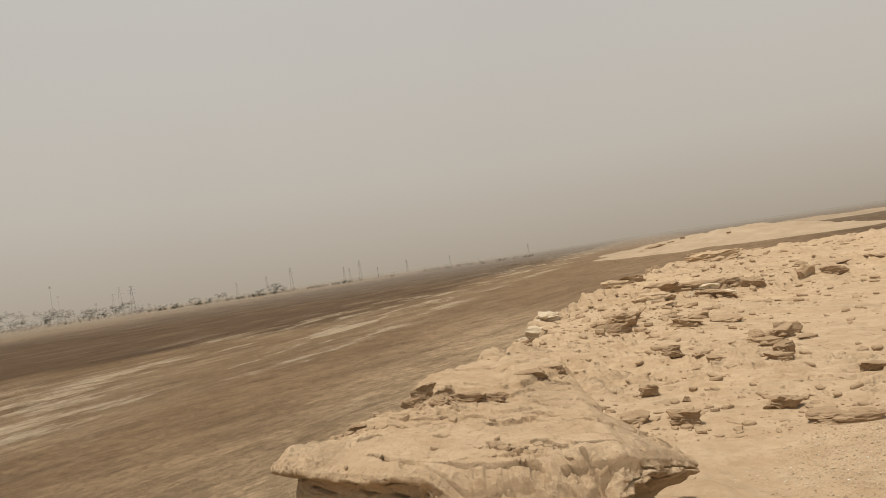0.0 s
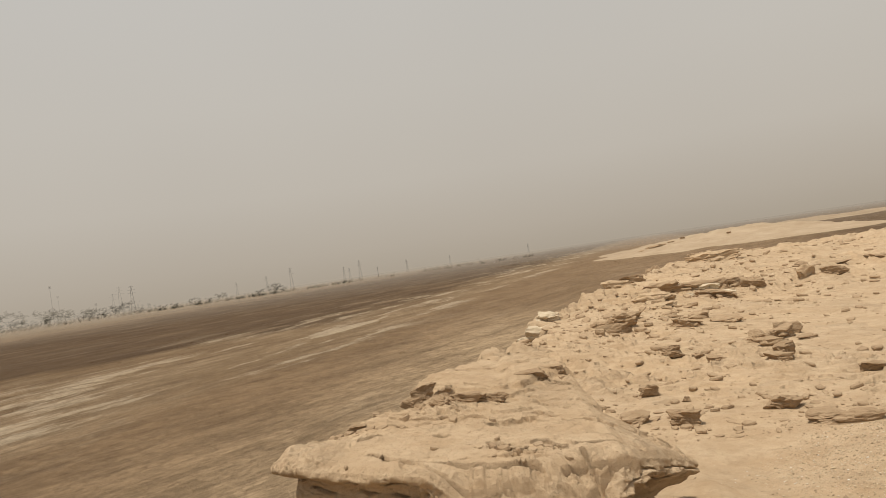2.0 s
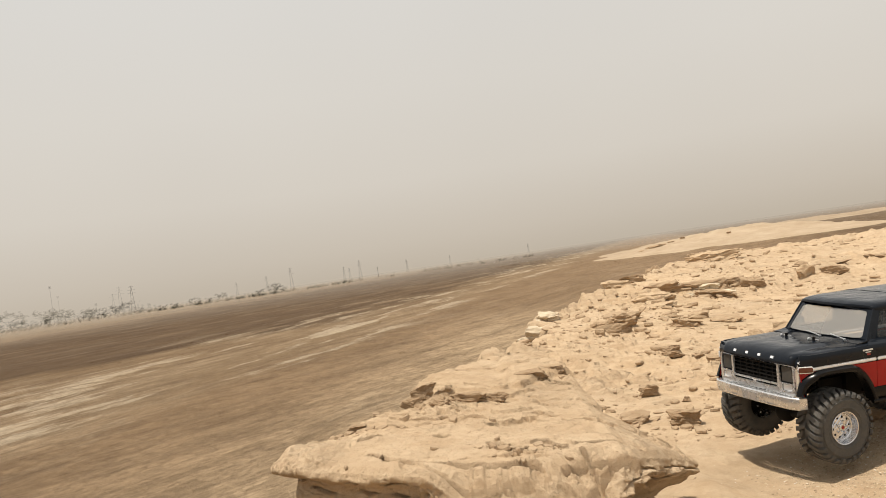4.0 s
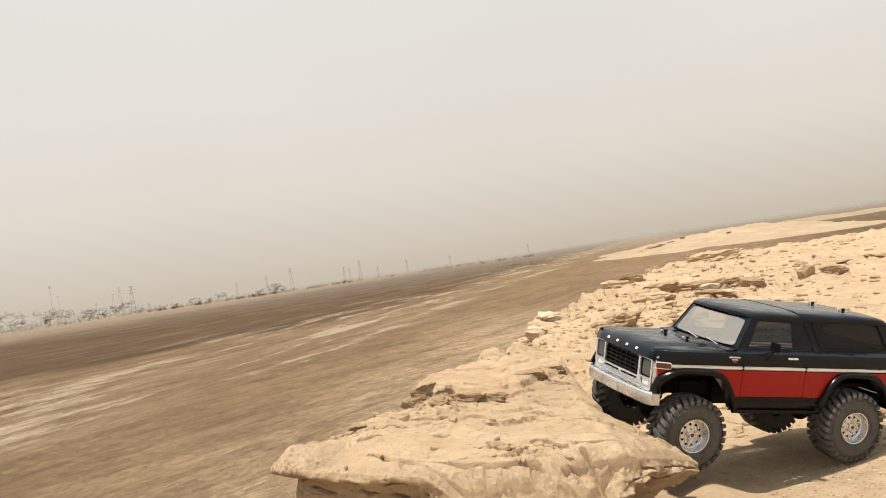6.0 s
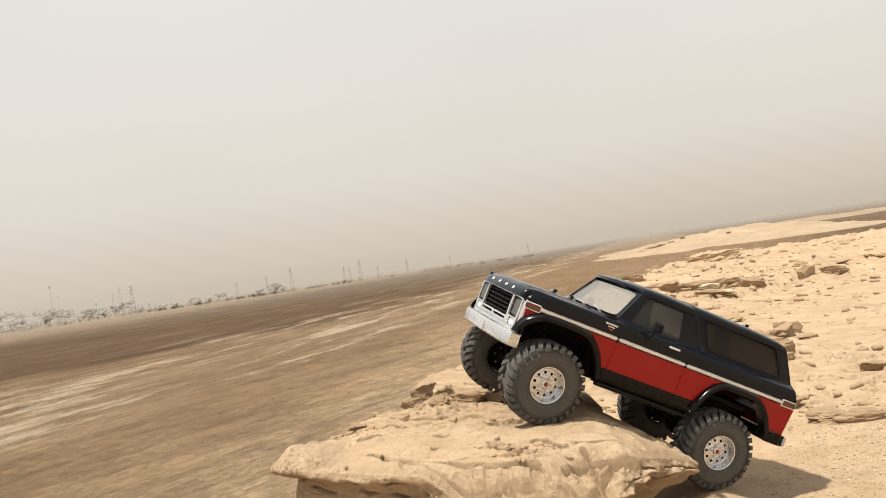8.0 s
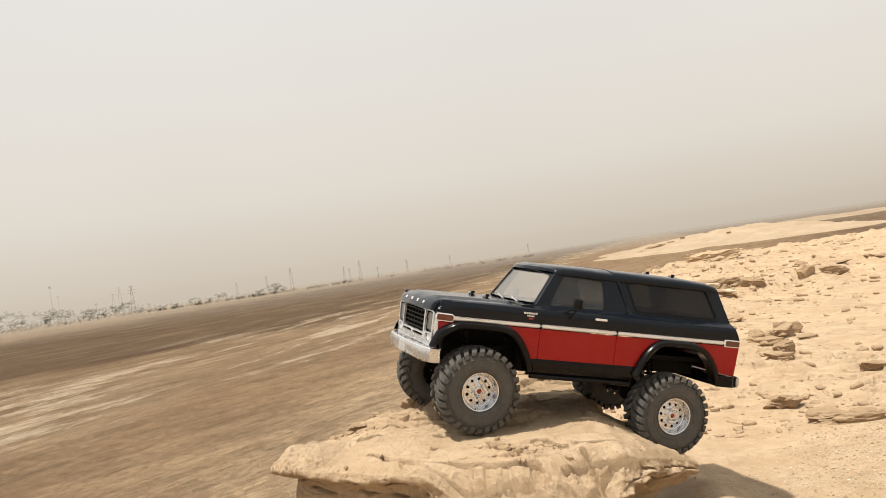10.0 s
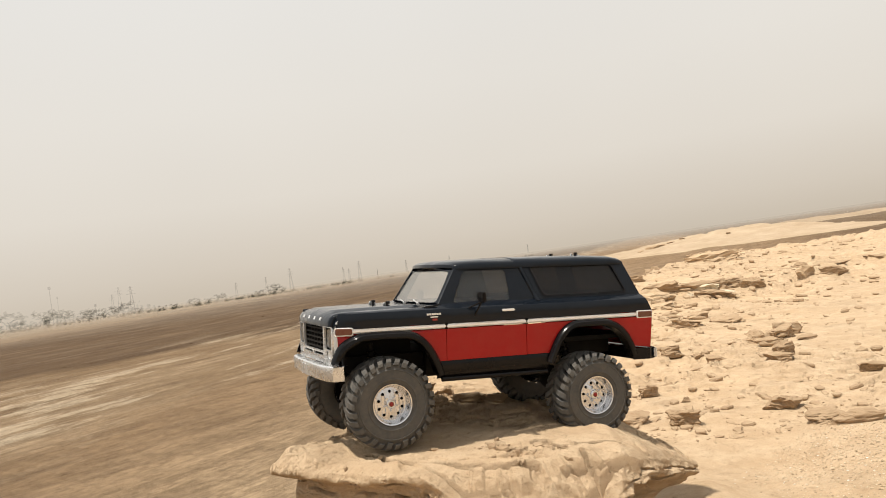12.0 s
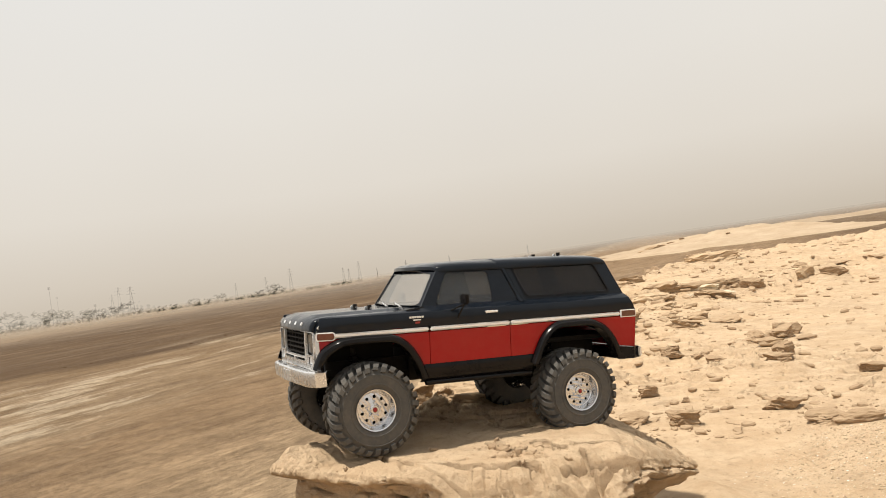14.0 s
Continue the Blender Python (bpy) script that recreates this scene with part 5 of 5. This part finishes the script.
# the last share is the imitated haze; smaller means fainter against the sky
LEAF, BARK = mat_hazed("dusty_leaves_in_haze", (0.085, 0.078, 0.050), 0.15), mat_hazed("grey_bark_in_haze", (0.12, 0.09, 0.06), 0.09)
SCRUB = mat_hazed("dusty_scrub_in_haze", (0.085, 0.078, 0.050), 0.11)
STEEL, STEEL_FAR, POLE = mat_hazed("grey_steel_in_haze", (0.16, 0.16, 0.16), 0.11, 0.6), mat_hazed("grey_steel_far_haze", (0.16, 0.16, 0.16), 0.07, 0.6), mat_hazed("dark_pole_in_haze", (0.07, 0.06, 0.05), 0.62)


def build_tree(seed, height=4.0, spread=1.0):
    rr = random.Random(seed)
    tree = new("tree")
    bm = bmesh.new()
    rows = []
    top = height * 0.55
    for k in range(6):
        t = k / 5
        r = 0.16 * (1 - 0.6 * t)
        cx, cy = 0.15 * math.sin(3 * t + seed), 0.12 * math.cos(2 * t + seed)
        rows.append([(cx + r * math.cos(a), cy + r * math.sin(a), top * t) for a in [2 * math.pi * j / 8 for j in range(9)]])
    surface(bm, rows)
    for k in range(6):
        a = rr.uniform(0, 6.28)
        z = top * rr.uniform(0.45, 0.95)
        rod(bm, (0, 0, z), (math.cos(a) * height * 0.32 * spread, math.sin(a) * height * 0.32 * spread, z + height * rr.uniform(0.12, 0.3)), 0.05, 6)
    part("trunk", bm, BARK, tree)
    verts, faces = [], []
    lumps = [(rr.uniform(-1, 1) * height * 0.42 * spread, rr.uniform(-1, 1) * height * 0.42 * spread, height * rr.uniform(0.22, 0.82), height * rr.uniform(0.12, 0.24)) for _ in range(8)]
    for lx, ly, lz, lr in lumps:
        for _ in range(16):
            d = Vector((rr.gauss(0, 1), rr.gauss(0, 1), rr.gauss(0, 0.8))).normalized() * lr * rr.random() ** 0.4
            c = Vector((lx, ly, lz)) + d
            u = Vector((rr.gauss(0, 1), rr.gauss(0, 1), rr.gauss(0, 1))).normalized()
            w = u.orthogonal().normalized()
            L = height * 0.115 * rr.uniform(0.7, 1.4)
            b = len(verts)
            verts += [c - u * L, c + w * L * 0.5, c + u * L, c - w * L * 0.5]
            faces.append((b, b + 1, b + 2, b + 3))
    me = bpy.data.meshes.new("crown")
    me.from_pydata([tuple(p) for p in verts], [], faces)
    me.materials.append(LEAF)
    crown = new("crown", me)
    crown.parent = tree
    return tagged(tree, "dusty round desert tree fading into haze", "tree", "trees across the flat")


TREES = [(-134, 268, 4.6), (-125, 273, 4.2), (-120, 275, 3.7), (-119, 286, 3.0), (-114, 288, 2.8), (-101, 272, 3.4), (-106, 302, 1.8), (-105, 323, 1.3), (-101, 325, 1.4), (-94, 327, 2.0), (-89, 328, 1.6), (-82, 320, 2.4), (-65, 324, 2.8), (-61, 324, 2.0), (-69, 325, 1.8)]
base_trees = [build_tree(1, 4.0, 1.1), build_tree(2, 4.0, 1.35), build_tree(3, 4.0, 1.2)]
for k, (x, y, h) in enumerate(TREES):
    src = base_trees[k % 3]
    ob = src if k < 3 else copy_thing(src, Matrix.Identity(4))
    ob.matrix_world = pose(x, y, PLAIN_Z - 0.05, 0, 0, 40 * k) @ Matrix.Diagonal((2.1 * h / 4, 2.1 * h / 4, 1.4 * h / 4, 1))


def build_scrub():
    """A belt of low bushes along the foot of the trees, too many to count."""
    rr = random.Random(9)
    verts, faces = [], []
    for _ in range(230):
        a = rr.uniform(-0.50, -0.10) if rr.random() < 0.85 else rr.uniform(-0.1, 0.1)
        d = rr.uniform(290, 330)
        cx, cy, r = d * math.sin(a), d * math.cos(a), rr.uniform(0.4, 1.0) * (2.9 if a < -0.33 else 0.9)
        for _ in range(7):
            c = Vector((cx + rr.gauss(0, 1.3 * r), cy + rr.gauss(0, r), PLAIN_Z + abs(rr.gauss(0, 0.6 * r))))
            u = Vector((rr.gauss(0, 1), rr.gauss(0, 1), rr.gauss(0, 1))).normalized()
            w = u.orthogonal().normalized()
            b = len(verts)
            verts += [tuple(c - u * 0.7), tuple(c + w * 0.45), tuple(c + u * 0.7), tuple(c - w * 0.45)]
            faces.append((b, b + 1, b + 2, b + 3))
    me = bpy.data.meshes.new("scrub")
    me.from_pydata(verts, [], faces)
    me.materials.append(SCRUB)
    return tagged(new("scrub", me), "belt of low dusty bushes under the trees", "bushes", kind="stuff")


build_scrub()


def build_pylon(x, y, h, mat):
    """Lattice pylon: four tapering legs, bracing, cross arms."""
    root = new("pylon")
    w = h * 0.085
    bm = bmesh.new()
    corner = [(1, 1), (1, -1), (-1, -1), (-1, 1)]
    def at(i, t):
        k = w * (1 - 0.85 * t)
        return (corner[i % 4][0] * k, corner[i % 4][1] * k, h * t)
    for i in range(4):
        rod(bm, at(i, 0), at(i, 1), 0.10, 5)
        for k in range(7):
            rod(bm, at(i, k / 7), at(i + 1, (k + 1) / 7), 0.06, 4)
    part("lattice", bm, mat, root)
    for t, L in ((0.72, 0.16), (0.84, 0.13), (0.95, 0.09)):
        bm = bmesh.new()
        rod(bm, (-h * L, 0, h * t), (h * L, 0, h * t), 0.09, 5)
        rod(bm, (-h * L, 0, h * t), (0, 0, h * (t + 0.05)), 0.06, 4)
        rod(bm, (h * L, 0, h * t), (0, 0, h * (t + 0.05)), 0.06, 4)
        part("cross_arm", bm, mat, root)
    root.matrix_world = pose(x, y, PLAIN_Z - 0.1, 0, 0, 25)
    return tagged(root, "grey lattice power pylon faint in the dust", "pylon", "pylons across the flat")


def build_mast(x, y, h, mat, label):
    root = new("light_mast")
    bm = bmesh.new()
    rod(bm, (0, 0, 0), (0, 0, h), 0.16 if h > 5 else 0.07, 8)
    part("pole", bm, mat, root)
    if h > 5:
        bm = bmesh.new()
        box(bm, -0.5, 0.5, -0.25, 0.25, h - 0.9, h + 0.3)
        part("lamp_head", bm, mat, root)
    root.matrix_world = pose(x, y, PLAIN_Z - 0.1)
    return tagged(root, label, "mast", "masts across the flat")


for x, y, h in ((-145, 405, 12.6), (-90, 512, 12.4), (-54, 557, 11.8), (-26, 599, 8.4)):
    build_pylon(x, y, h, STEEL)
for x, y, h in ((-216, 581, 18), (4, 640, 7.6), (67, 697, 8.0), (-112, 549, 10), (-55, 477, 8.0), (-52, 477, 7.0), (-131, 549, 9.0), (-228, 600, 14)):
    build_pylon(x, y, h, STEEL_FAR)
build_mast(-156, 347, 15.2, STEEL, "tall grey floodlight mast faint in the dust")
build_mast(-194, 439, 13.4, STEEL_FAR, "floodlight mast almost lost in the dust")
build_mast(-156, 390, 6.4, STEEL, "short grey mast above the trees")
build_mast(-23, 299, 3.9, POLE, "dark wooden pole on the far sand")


# ---- what moves ----
def motions():
    """The truck drives in, climbs the slab and stops on it; its wheels turn and ride on their springs."""
    # seconds, place of the body, its roll, pitch and heading
    way = [(0.0, 2.05, 2.035, 0.195, -2.0, -1.0, -161.0), (2.0, 1.4, 1.815, 0.208, -3.0, -2.0, -159.0), (3.0, 1.05, 1.69, 0.217, -3.0, -2.0, -159.0), (3.2, 0.972, 1.664, 0.212, -3.0, -3.0, -159.0), (3.7, 0.8054, 1.6213, 0.2003, -3.91, -1.88, -159.93),
           (4.4, 0.6392, 1.5763, 0.1944, -5.83, -2.23, -162.54), (5.0, 0.5562, 1.5555, 0.1972, -6.75, -3.12, -164.07), (5.5, 0.5259, 1.5514, 0.199, -7.12, -4.23, -164.61), (6.0, 0.4919, 1.5524, 0.2158, -8.97, -11.12, -162.14), (6.5, 0.4658, 1.5635, 0.2247, -6.99, -21.55, -160.02),
           (7.0, 0.4039, 1.5182, 0.2345, -10.45, -29.2, -157.5), (7.5, 0.3358, 1.5059, 0.2528, -7.2, -33.49, -159.98), (8.0, 0.2742, 1.4328, 0.2837, -10.29, -28.12, -161.3), (8.2, 0.252, 1.4241, 0.294, -9.78, -26.35, -161.5), (9.0, 0.2031, 1.4062, 0.3163, -8.0, -19.91, -162.0),
           (9.8, 0.1644, 1.3921, 0.3307, -5.27, -14.6, -162.3), (10.5, 0.1359, 1.382, 0.3388, -4.53, -11.62, -162.37), (11.0, 0.0693, 1.3626, 0.3519, -0.95, -7.48, -161.54), (11.5, 0.0601, 1.3592, 0.3535, -0.37, -7.02, -160.82), (12.0, 0.0187, 1.3324, 0.3626, -2.23, -5.91, -157.94),
           (12.5, -0.0049, 1.3188, 0.3651, -1.98, -4.94, -156.94), (13.0, -0.006, 1.3211, 0.3645, -1.87, -4.97, -156.85), (14.0, -0.0071, 1.3197, 0.3636, -1.77, -5.03, -156.7)]
    walk(truck, [(t, pose(x, y, z, rx, ry, rz)) for t, x, y, z, rx, ry, rz in way])
    # height of the near-side hubs in the body, front and back; the far side moves the other way
    ride = [(0, -0.100, -0.100), (3, -0.100, -0.100), (5.5, -0.104, -0.093), (6, -0.109, -0.096), (6.5, -0.113, -0.097), (7, -0.110, -0.094), (7.5, -0.104, -0.099), (8, -0.098, -0.107), (10.5, -0.098, -0.117), (11.5, -0.097, -0.118), (12.5, -0.099, -0.106), (14, -0.099, -0.106)]
    ts = [k * 0.1 for k in range(141)]
    tw = [w[0] for w in way]
    px, py, pz = [np.interp(ts, tw, [w[k] for w in way]) for k in (1, 2, 3)]
    run = np.concatenate([[0], np.cumsum(np.sqrt(np.diff(px) ** 2 + np.diff(py) ** 2 + np.diff(pz) ** 2))])
    for k, wheel in enumerate(truck_wheels):
        front, near = k < 2, k % 2 == 0
        hz = np.interp(ts, [r[0] for r in ride], [r[1 if front else 2] for r in ride])
        if not near:
            hz = -0.2 - hz
        rows = []
        for t, dist, z in zip(ts, run, hz):
            turn = pose(0, 0, 0, 0, math.degrees(dist / 0.061) + 23 * k, 0)
            rows.append((t, pose(0.160 if front else -0.151, 0.0985 if near else -0.0985, z) @ turn @ (Matrix.Identity(4) if near else pose(0, 0, 0, 0, 0, 180))))
        walk(wheel, rows)


motions()
